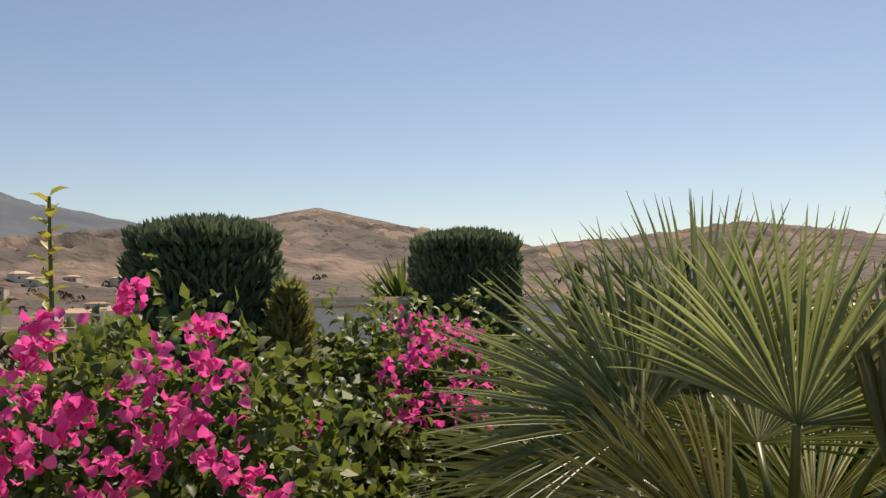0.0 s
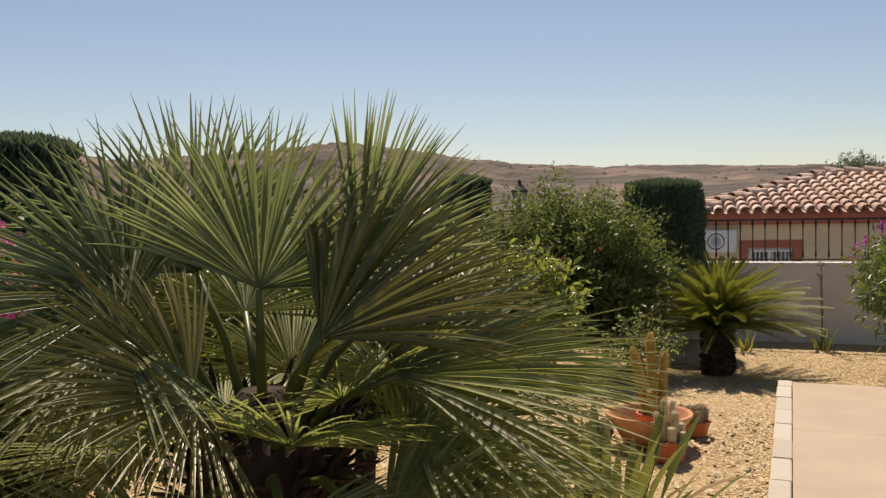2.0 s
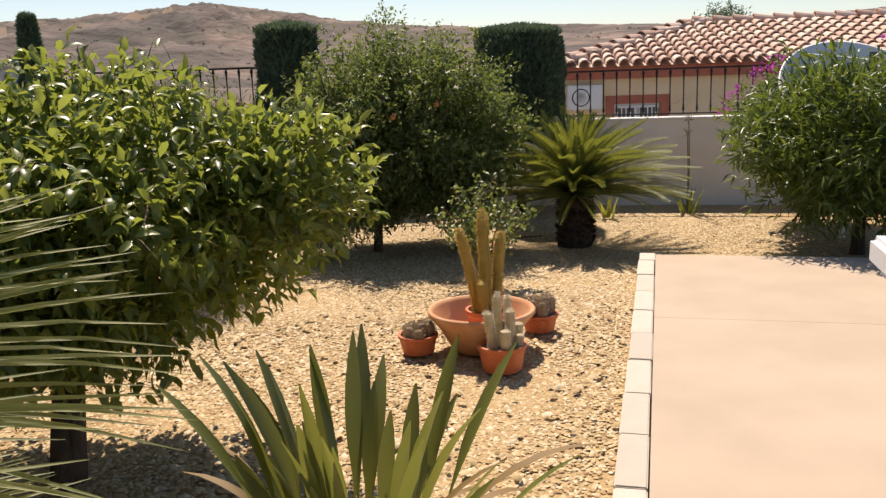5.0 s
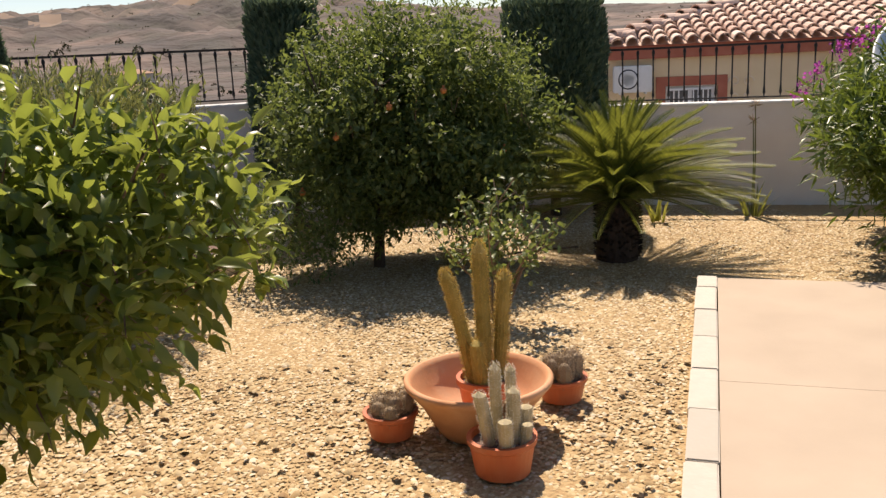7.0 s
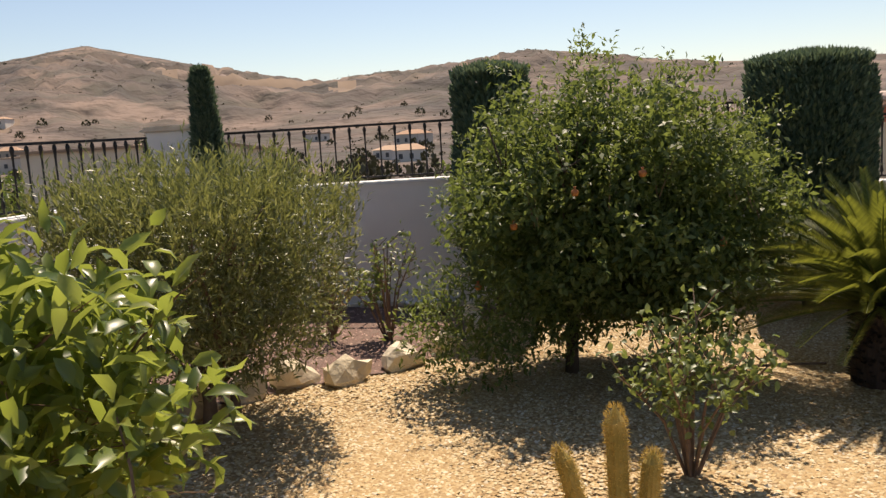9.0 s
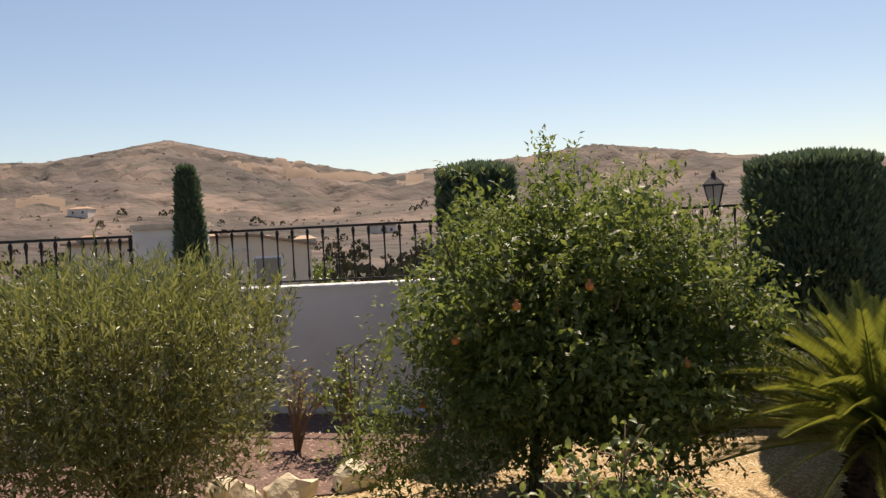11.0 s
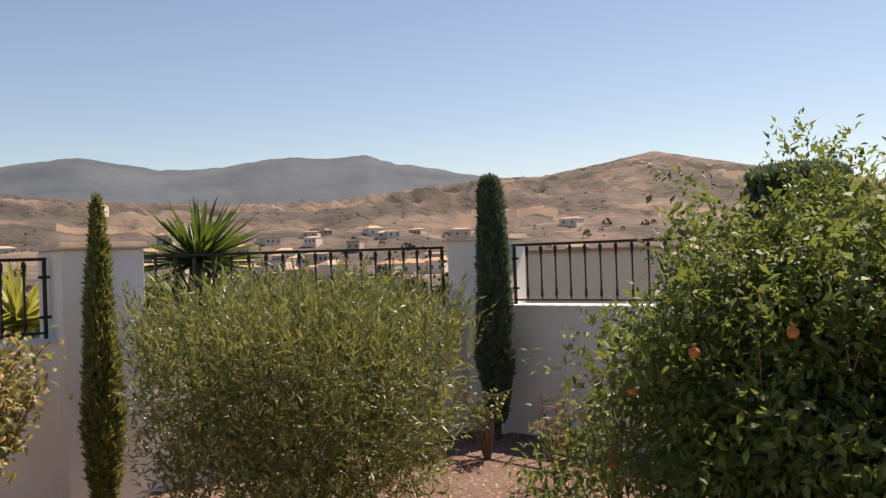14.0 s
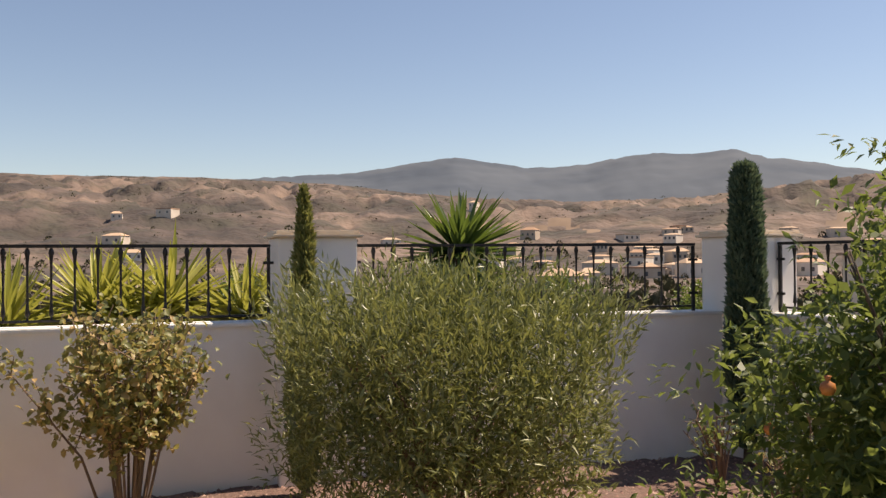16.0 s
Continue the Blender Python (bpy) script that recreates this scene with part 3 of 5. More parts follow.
# ---- plants ----
def shrub_crown(name, ob, n, radii, centre, material, length, width, kind="broad", droop=0.25, lump=0.25, seed=0.0, flat_top=0.0, up_bias=0.0, shell=0.55, twigs=True, freq=2.2):
    """A crown of leaves set in sprigs."""
    sprig = 5
    base = crown_points(max(1, n // sprig), radii, lump, freq, shell, seed, flat_top)
    out = unit(base / np.array(radii) + RNG.normal(size=base.shape) * 0.45 + np.array([0, 0, up_bias]))
    pos = np.repeat(base, sprig, 0)
    od = np.repeat(out, sprig, 0)
    step = np.tile(np.linspace(0, 1, sprig), len(base))[:, None]
    pos = pos + od * step * length * 1.5 + RNG.normal(size=pos.shape) * length * 0.25
    d = unit(od * 0.55 + RNG.normal(size=pos.shape) * 0.6 + np.array([0, 0, -droop]))
    up = unit(np.array([0, 0, 1.0]) + RNG.normal(size=pos.shape) * 0.55)
    L = length * RNG.uniform(0.6, 1.2, len(pos))
    me = leaves("leaves", pos + np.array(centre), d, up, L, width * RNG.uniform(0.7, 1.2, len(pos)), kind, RNG.uniform(0.3, 2.2, len(pos)))
    c = put(name, me, material, ob)
    if twigs:
        pick = base[::9] + np.array(centre)
        o2 = out[::9]
        tw = leaves("twigs", pick - o2 * length * 1.2, o2, np.tile(np.array([0.3, 0.2, 1.0]), (len(pick), 1)), length * 4, 0.006, "blade")
        tagged(put("inner_twigs", tw, M_TWIG, ob), kind="stuff")
    return c


def lemon_tree():
    ob = thing("lemon_tree", 1.68, 4.0, ground_z(1.7, 4), "dense lemon tree with glossy broad leaves in gravel", "tree")
    limbs(ob, 1.1, 0.5, 8, M_BARK, 0.036, 0.34, (0.05, 0.03), 3, 2)
    shrub_crown("crown", ob, 20000, (0.9, 0.78, 0.46), (0.0, 0.06, 0.93), M_CITRUS, 0.072, 0.028, "broad", 0.3, 0.24, 1.3, freq=3.0)
    shrub_crown("low_branch", ob, 1500, (0.5, 0.4, 0.2), (-0.36, -0.1, 0.62), M_CITRUS, 0.07, 0.028, "broad", 0.5, 0.3, 9.3, twigs=False)
    shrub_crown("side_branch", ob, 1900, (0.27, 0.28, 0.22), (0.78, -0.24, 1.02), M_CITRUS, 0.07, 0.028, "broad", 0.1, 0.3, 6.3, up_bias=0.5, freq=3.0)


def pomegranate_tree():
    ob = thing("pomegranate_tree", 4.68, 7.12, ground_z(4.68, 7.12), "bushy pomegranate tree with small glossy leaves and orange fruit", "tree")
    limbs(ob, 1.55, 0.6, 9, M_BARK, 0.035, 0.42, (0.02, 0.0), 5)
    shrub_crown("crown", ob, 31000, (0.96, 0.93, 0.83), (0.32, 0, 0.95), M_POMEG, 0.04, 0.016, "narrow", 0.1, 0.42, 4.1, twigs=False, freq=2.6)
    inner = crown_points(9000, (0.9, 0.88, 0.74), 0.45, 2.6, 0.25, 4.1)
    inner = np.repeat(inner, 5, 0) + RNG.normal(size=(45000, 3)) * 0.04 + np.array([0.32, 0, 0.93])
    tagged(put("inner_leaves", leaves("inner", inner, RNG.normal(size=inner.shape), RNG.normal(size=inner.shape) + np.array([0, 0, 0.8]), 0.055, 0.027, "flake"), M_POMEG, ob, "dense shaded inner leaves"), kind="stuff")
    sp = RNG.uniform(-0.7, 0.7, (70, 2))
    base = np.column_stack([sp[:, 0] + 0.26, sp[:, 1], 1.4 - 0.5 * (sp ** 2).sum(1)])
    t = np.tile(np.linspace(0, 1, 28), 70)
    way = unit(np.column_stack([RNG.normal(size=(70, 2)) * 0.25, np.ones(70)]))
    tall = RNG.uniform(0.05, 0.17, 70)
    pos = np.repeat(base, 28, 0) + np.repeat(way, 28, 0) * (t * np.repeat(tall, 28))[:, None]
    tagged(put("shoot_stems", leaves("stems", base - way * 0.1, way, np.tile([0.3, 0.9, 0.1], (70, 1)), tall + 0.1, 0.006, "blade"), M_TWIG, ob), kind="stuff")
    put("upper_crown", leaves("upper_crown", pos, unit(np.repeat(way, 28, 0) + RNG.normal(size=pos.shape) * 0.8), RNG.normal(size=pos.shape), 0.034, 0.011, "narrow"), M_POMEG, ob, "upright leafy shoots")
    low = crown_points(420, (0.52, 0.5, 0.38), 0.3, 2.5, 0.5, 2.2)
    pos = np.repeat(low, 8, 0) + RNG.normal(size=(3360, 3)) * 0.05 + np.array([-0.6, -0.15, 0.44])
    put("low_branch", leaves("low", pos, RNG.normal(size=pos.shape), np.tile([0, 0.1, 1.0], (3360, 1)) + RNG.normal(size=pos.shape) * 0.5, 0.045, 0.017, "narrow"), M_POMEG, ob, "sunlit low side branch")
    for x, y, z in ((-0.48, -0.52, 0.95), (-0.22, -0.74, 1.12), (0.1, -0.84, 1.2), (-0.62, -0.25, 0.6), (0.58, -0.76, 0.8)):
        bm = lathe([(0.001, 0.0), (0.02, 0.004), (0.03, 0.025), (0.026, 0.045), (0.009, 0.055), (0.008, 0.062), (0.015, 0.074)], 12)
        part("fruit", bm, M_FRUIT, ob, "dull orange pomegranate fruit", True).matrix_basis = Matrix.Translation((x, y, z)) @ Matrix.Scale(0.68, 4)


def olive_bush():
    ob = thing("olive_tree", 2.62, 6.82, ground_z(2.6, 6.8), "clipped bushy olive tree with narrow grey-green leaves", "tree")
    limbs(ob, 1.15, 0.62, 11, M_TWIG, 0.028, 0.16, (0, 0), 8, 3)
    shrub_crown("crown", ob, 28000, (0.77, 0.77, 0.56), (-0.03, 0, 0.72), M_OLIVE, 0.052, 0.0125, "narrow", -0.15, 0.2, 7.7, 0.4, 0.6, 0.45, twigs=False)
    n = 700
    a, r = RNG.uniform(0, 2 * np.pi, n), np.sqrt(RNG.random(n)) * 0.76
    base = np.column_stack([np.cos(a) * r, np.sin(a) * r, 1.1 - 0.15 * (r / 0.76) ** 3 + RNG.normal(size=n) * 0.05])
    way = unit(np.column_stack([np.cos(a) * r * 0.5, np.sin(a) * r * 0.5, np.full(n, 1.0)]) + RNG.normal(size=(n, 3)) * 0.15)
    k = 14
    t = np.tile(np.linspace(0, 1, k), n)[:, None]
    pos = np.repeat(base, k, 0) + np.repeat(way, k, 0) * t * np.repeat(RNG.uniform(0.14, 0.31, n), k)[:, None]
    d = unit(np.repeat(way, k, 0) + RNG.normal(size=pos.shape) * 0.5)
    put("upper_crown", leaves("upper_crown", pos, d, RNG.normal(size=pos.shape), 0.048, 0.010, "narrow"), M_OLIVE, ob, "upright sunlit olive shoots")


def oleander():
    ob = thing("oleander_shrub", 7.6, 4.62, -0.13, "rounded dark green oleander shrub on a short trunk", "shrub")
    limbs(ob, 1.4, 0.75, 8, M_BARK, 0.05, 0.55, (0, 0), 9)
    shrub_crown("crown", ob, 19000, (0.92, 0.95, 0.55), (0.05, 0, 0.84), M_OLEANDER, 0.12, 0.023, "narrow", 0.05, 0.28, 3.3, 0, 0.4, twigs=False)


def clipped_cypress(x, y, top, r, label, taper=0.0, material=None, seed=0.0, foot=0.25, n=26000, trunk=True, spray=0.07):
    """A clipped column: sprays of scale leaves on a slightly uneven skin."""
    z0 = ground_z(x, y)
    ob = thing("cypress_column", x, y, z0, label, "cypress", "clipped cypresses")
    H = top - z0
    if trunk:
        part("trunk", tube(bmesh.new(), [(0, 0, -0.05), (0.01, 0, H * 0.4), (0, 0, H * 0.85)], [0.05 * (r / 0.4) ** 0.5, 0.04 * (r / 0.4) ** 0.5, 0.012], 9), M_BARK, ob)

    def rad(z, a):
        t = (z - foot) / (H - foot)
        k = min(1.0, ((1 - t) / 0.09) ** 0.5 if t > 0.91 else 1.0) * min(1.0, 0.75 + t * 1.2) if not taper else (1 - t) ** taper * min(1.0, 0.45 + t * 2.2)
        return r * k * (1 + (0.22 if taper else 0.09) * noise.fractal(Vector((math.cos(a) * 1.5 + seed, math.sin(a) * 1.5, z * 2.2)), 0.7, 2, 3))
    pos, d = [], []
    for _ in range(n):
        if RNG.random() < 0.12 and not taper:
            a, q = RNG.uniform(0, 2 * math.pi), math.sqrt(RNG.random())
            R = rad(H * 0.93, a) * q
            pos.append((math.cos(a) * R, math.sin(a) * R, H - 0.05 * q * q - RNG.random() * 0.05))
            d.append((math.cos(a) * 0.2, math.sin(a) * 0.2, 1))
        else:
            z, a = foot + (H - foot) * RNG.random(), RNG.uniform(0, 2 * math.pi)
            R = rad(z, a) * (1 - 0.22 * RNG.random() ** 2) - spray * 0.4
            pos.append((math.cos(a) * R, math.sin(a) * R, z))
            d.append((math.cos(a) * 0.55, math.sin(a) * 0.55, 0.9))
    pos, d = np.array(pos), np.array(d)
    d = unit(d + RNG.normal(size=d.shape) * 0.28)
    me = leaves("sprays", pos, d, RNG.normal(size=d.shape), spray * RNG.uniform(0.6, 1.3, n), spray * 0.36, "flake")
    put("crown", me, material or M_CYPRESS, ob)
    if not taper:
        core = lathe([(0.02, foot + 0.02)] + [(max(0.02, rad(foot + (H - foot) * t, 1.0) * 0.82), foot + (H - foot) * t * 0.96 + 0.02) for t in (0.05, 0.3, 0.6, 0.85, 0.95)] + [(0.02, H * 0.95)], 20)
        part("inner_growth", core, M_CYPRESS, ob, "dark inner growth")


def bougainvillea(name, x, y, radii, centre_z, nleaf, nbract, material, label, clusters, seed):
    ob = thing(name, x, y, ground_z(x, y), label, "bougainvillea")
    limbs(ob, centre_z + radii[2] * 0.5, radii[0] * 0.7, 8, M_BARK, 0.03, 0.3, (0, 0), int(seed * 10), 3)
    shrub_crown("crown", ob, nleaf, radii, (0, 0, centre_z), M_BOUG, 0.046, 0.03, "broad", 0.2, 0.3, seed)
    inner = crown_points(2600, (radii[0] * 0.95, radii[1] * 0.95, radii[2] * 0.93), 0.3, 2.2, 0.3, seed)
    inner = np.repeat(inner, 4, 0) + RNG.normal(size=(10400, 3)) * 0.03 + np.array([0, 0, centre_z])
    tagged(put("inner_leaves", leaves("inner", inner, RNG.normal(size=inner.shape), RNG.normal(size=inner.shape), 0.05, 0.034, "flake"), M_BOUG, ob, "dense shaded inner leaves"), kind="stuff")
    for (cx, cy, cz, s) in clusters:
        k = max(8, int(nbract * 2.3 * s * s / 0.04))
        c = crown_points(k, (s, s * 0.8, s * 0.7), 0.4, 3.0, 0.6, seed + cx)
        c = np.repeat(c, 3, 0) + RNG.normal(size=(3 * k, 3)) * 0.012
        put("flower_cluster", leaves("bracts", c + np.array([cx, cy, cz]), RNG.normal(size=c.shape) + np.array([0, -0.3, 0.2]), RNG.normal(size=c.shape), 0.03, 0.026, "broad", 1.5), material, ob, "cluster of papery coloured bracts")["kind"] = "stuff"


def fan(ob, hub, axis, nrm, size, nseg=46, dry=False, span=118, root=(0, 0, 0.75), cup=0.16, tint=None):
    """One fan frond: a stalk from the crown and folded blades round its hub."""
    hub, axis, nrm = np.array(hub, float), unit(np.array(axis, float)), np.array(nrm, float)
    nrm = unit(nrm - axis * (nrm @ axis))
    s = np.cross(axis, nrm)
    nseg = int(nseg * 1.95)
    th = np.radians(np.linspace(-span, span, nseg)) + RNG.normal(size=nseg) * 0.02
    d = np.cos(th)[:, None] * axis + np.sin(th)[:, None] * s + nrm * (cup * (0.6 + 0.8 * np.abs(np.sin(th))) + RNG.normal(size=nseg) * 0.05)[:, None]
    L = size * (0.82 + 0.18 * np.cos(th / 1.25)) * RNG.uniform(0.94, 1.04, nseg)
    m = M_PALM_DRY if dry else (tint or M_PALM)
    k = 7
    t = np.linspace(0, 1, k)
    w = np.interp(t, [0, 0.17, 0.42, 0.72, 1], [0.0007, 0.0026, 0.0062, 0.004, 0.0004]) * size / 0.5
    sag = RNG.uniform(0.02, 0.16 if not dry else 0.5, nseg)
    P = hub + d[:, None] * (L[:, None] * t)[:, :, None] - np.array([0, 0, 1.0]) * (sag[:, None] * L[:, None] * t ** 3)[:, :, None]
    side = unit(np.cross(d, nrm))[:, None]
    up = np.cross(side, d[:, None])
    wl = w[None, :, None]
    V = np.stack([P - side * wl + up * wl * 0.9, P, P + side * wl + up * wl * 0.9], 2).reshape(-1, 3)
    F = []
    for i in range(k - 1):
        F += [(3 * i, 3 * i + 1, 3 * i + 4, 3 * i + 3), (3 * i + 1, 3 * i + 2, 3 * i + 5, 3 * i + 4)]
    F = (np.array(F)[None] + (np.arange(nseg) * 3 * k)[:, None, None]).reshape(-1, 4)
    o = put("frond", mesh_np("frond", V, F), m, ob, "dry straw-coloured fan frond" if dry else "")
    r = Vector(root)
    h = Vector(hub)
    mid = r.lerp(h, 0.55) + Vector((0, 0, 0.06))
    part("stalk", tube(bmesh.new(), [r, mid, h], [0.013, 0.009, 0.007], 6), M_PALM_DRY if dry else M_STRAP, o, smooth=True)


def fan_palm():
    px, py = 0.62, 1.62
    ob = thing("fan_palm", px, py, ground_z(px, py), "dwarf fan palm with grey-green fans and fibrous dark trunk", "palm")
    bm = lathe([(0.13, -0.05), (0.15, 0.1), (0.17, 0.45), (0.18, 0.85), (0.14, 1.05), (0.05, 1.16)], 18)
    for v in bm.verts:
        v.co += Vector((noise.noise(v.co * 9), noise.noise(v.co * 9 + Vector((5, 0, 0))), 0)) * 0.03
    part("trunk", bm, M_PALMBARK, ob, "dark fibrous trunk")
    n = 900
    a, z = RNG.uniform(0, 2 * np.pi, n), RNG.uniform(0.02, 1.1, n)
    pos = np.column_stack([np.cos(a) * 0.145, np.sin(a) * 0.145, z])
    d = np.column_stack([np.cos(a), np.sin(a), np.full(n, 0.9)]) + RNG.normal(size=(n, 3)) * 0.35
    tagged(put("leaf_bases", leaves("bases", pos, d, np.tile([0, 0, 1.0], (n, 1)), RNG.uniform(0.05, 0.16, n), 0.02, "blade"), M_PALMBARK, ob, "old split leaf bases"), kind="stuff")
    O = np.array([px, py, ground_z(px, py)])
    FAR_SIDE = np.array([0.24, -0.02, 1.48])
    # hub, tip, the way the face looks, and the fan's half spread in degrees
    live = [((0.56, 1.36, 1.38), (0.635, 1.42, 1.7), (0.05, -0.9, 0.3), 80), ((0.78, 1.49, 1.4), (0.98, 1.53, 1.705), (0.25, -1, 0.2), 46),
            ((0.49, 1.56, 1.4), (0.42, 1.71, 1.735), (-0.2, -1, 0.3), 80), ((0.64, 1.28, 1.3), (0.99, 1.28, 1.52), (-0.75, -0.6, 0.8), 60),
            ((0.36, 1.44, 1.37), (0.08, 1.5, 1.56), (0.2, -0.9, 0.6), 105), ((0.34, 1.33, 1.31), (0.02, 1.3, 1.26), (0.1, -0.5, 0.9), 110),
            ((0.43, 1.26, 1.23), (0.16, 1.17, 1.34), (0.3, -0.6, 0.8), 100), ((0.81, 1.36, 1.21), (1.31, 1.38, 1.27), (-0.1, -0.38, 0.9), 88),
            ((0.86, 1.43, 1.09), (1.32, 1.33, 1.02), (0.0, -0.3, 0.9), 95), ((0.87, 1.41, 0.93), (1.26, 1.31, 0.89), (0.0, -0.55, 0.85), 105),
            ((0.55, 1.19, 1.02), (0.56, 0.91, 0.92), (0.1, -0.6, 0.8), 118), ((0.72, 1.22, 0.98), (0.95, 1.0, 0.86), (-0.2, -0.6, 0.8), 115),
            ((1.0, 1.6, 1.18), (1.43, 1.67, 1.24), (0.1, -0.4, 0.9), 75), ((1.02, 1.62, 1.0), (1.36, 1.64, 0.93), (0.0, -0.6, 0.8), 105),
            ((0.9, 1.66, 1.3), (1.2, 1.8, 1.5), (-0.1, -0.8, 0.6), 90), ((0.62, 1.75, 1.3), (0.62, 2.1, 1.52), (0, -0.5, 0.9), 110),
            ((0.36, 1.68, 1.22), (0.05, 1.85, 1.36), (0.2, -0.5, 0.9), 110), ((0.38, 1.28, 0.98), (0.16, 1.08, 0.9), (-0.1, -0.5, 0.9), 115)]
    for i, (hub, tip, nr, span) in enumerate(live):
        hub, tip = np.array(hub), np.array(tip)
        reach = 1.1 if i in (0, 2, 4, 5, 6) else 1.05 if i in (1, 3, 14) else 1.0      # near and far sides of the crown
        hub, tip = FAR_SIDE + (hub - FAR_SIDE) * reach, FAR_SIDE + (tip - FAR_SIDE) * reach
        fan(ob, hub - O, tip - hub, nr, float(np.linalg.norm(tip - hub)), 26 + span // 5, False, span, root=(0, 0, 0.95), tint=M_PALM_Y if i in (3, 6, 14) else M_PALM_G if i < 5 else None)
    rnd = random.Random(14)
    for k in range(7):
        a = 2 * math.pi * k / 7 + rnd.uniform(-0.2, 0.2)
        e = rnd.uniform(-0.1, 0.9)
        r = rnd.uniform(0.16, 0.3)
        hub = np.array([math.cos(a) * r, math.sin(a) * r, 1.02 + e * 0.24])
        ax = np.array([math.cos(a), math.sin(a), e])
        fan(ob, hub, ax, (math.cos(a) * -0.5 + rnd.uniform(-.3, .3), math.sin(a) * -0.5 + rnd.uniform(-.3, .3), 0.8), rnd.uniform(0.27, 0.34), 40, root=(0, 0, 0.95))
    for k in range(9):
        a = 2 * math.pi * k / 9 + 0.4
        hub = np.array([math.cos(a) * 0.32, math.sin(a) * 0.32, 0.6 + 0.12 * (k % 3)])
        fan(ob, hub, (math.cos(a), math.sin(a), -0.45), (math.cos(a) * 0.4, math.sin(a) * 0.4, 0.9), 0.27, 26, True, 95, (0, 0, 0.75))


def pinnate(ob, base, az, el, length, bend, n=78, wid=0.11, mat_=None):
    """One arching feather frond with two ranks of stiff leaflets."""
    a = math.radians(az)
    t = np.linspace(0.0, 1, n)
    e = np.radians(el) - bend * t
    step = length / n
    hor = np.cumsum(np.cos(e)) * step
    ver = np.cumsum(np.sin(e)) * step
    P = np.column_stack([np.cos(a) * hor, np.sin(a) * hor, ver]) + np.array(base)
    D = np.column_stack([np.cos(a) * np.cos(e), np.sin(a) * np.cos(e), np.sin(e)])
    S = np.tile([-math.sin(a), math.cos(a), 0.0], (n, 1))
    U = np.cross(D, S) * -1
    U = np.where(U[:, 2:] < 0, -U, U)
    use = t > 0.1
    wl = wid * np.interp(t, [0.1, 0.25, 0.6, 1], [0.5, 1, 0.95, 0.35])
    pos = np.concatenate([P[use], P[use]])
    d = np.concatenate([S[use] + D[use] * 0.85 + U[use] * 0.75, -S[use] + D[use] * 0.85 + U[use] * 0.75])
    me = leaves("frond", pos, d, np.concatenate([U[use], U[use]]), np.concatenate([wl[use], wl[use]]), 0.0085, "narrow", 0.4)
    o = put("frond", me, mat_ or M_CYCAD, ob)
    part("midrib", tube(bmesh.new(), [P[i] for i in range(0, n, 9)] + [P[-1]], list(np.linspace(0.009, 0.002, len(range(0, n, 9)) + 1)), 5), M_STRAP, o)


def cycad():
    ob = thing("cycad", 6.27, 6.42, ground_z(6.27, 6.42), "sago cycad with arching stiff fronds on a rough trunk", "palm")
    bm = lathe([(0.155, -0.05), (0.15, 0.1), (0.142, 0.28), (0.13, 0.42), (0.06, 0.48)], 16)
    for v in bm.verts:
        v.co += Vector((noise.noise(v.co * 11), noise.noise(v.co * 11 + Vector((5, 0, 0))), 0)) * 0.03
    part("trunk", bm, M_PALMBARK, ob, "rough dark scaly trunk")
    n = 500
    a, z = RNG.uniform(0, 2 * np.pi, n), RNG.uniform(0.0, 0.42, n)
    tagged(put("leaf_bases", leaves("bases", np.column_stack([np.cos(a) * 0.14, np.sin(a) * 0.14, z]), np.column_stack([np.cos(a), np.sin(a), np.full(n, 0.6)]), np.tile([0, 0, 1.0], (n, 1)), 0.05, 0.025, "blade"), M_PALMBARK, ob), kind="stuff")
    for ring, (cnt, el, ln, bend) in enumerate(((14, 76, 0.74, 0.5), (22, 60, 0.86, 0.65), (28, 44, 0.98, 0.75), (30, 27, 1.03, 0.6), (24, 11, 1.0, 0.45))):
        for k in range(cnt):
            az = 360 * k / cnt + ring * 13 + RNG.uniform(-6, 6)
            pinnate(ob, (0, 0, 0.47 - ring * 0.012), az, el + RNG.uniform(-6, 6), ln * RNG.uniform(0.9, 1.05), bend * RNG.uniform(0.8, 1.2))


def tall_shoot():
    ob = thing("bougainvillea_shoot", -0.83, 2.1, 1.45, "tall leafy bougainvillea shoot with a yellow bud", "shoot")
    part("stem", tube(bmesh.new(), [(0, 0, -0.5), (0.01, 0, 0.1), (0.0, 0, 0.36)], [0.007, 0.006, 0.004], 6), M_STRAP, ob)
    n = 22
    t = np.linspace(0.0, 0.36, n)
    a = np.arange(n) * 2.4
    pos = np.column_stack([np.zeros(n), np.zeros(n), t])
    put("foliage", leaves("foliage", pos, np.column_stack([np.cos(a), np.sin(a), np.full(n, 0.5)]), np.tile([0, 0, 1.0], (n, 1)), 0.05, 0.03, "broad"), M_AGAVE, ob)


tall_shoot()


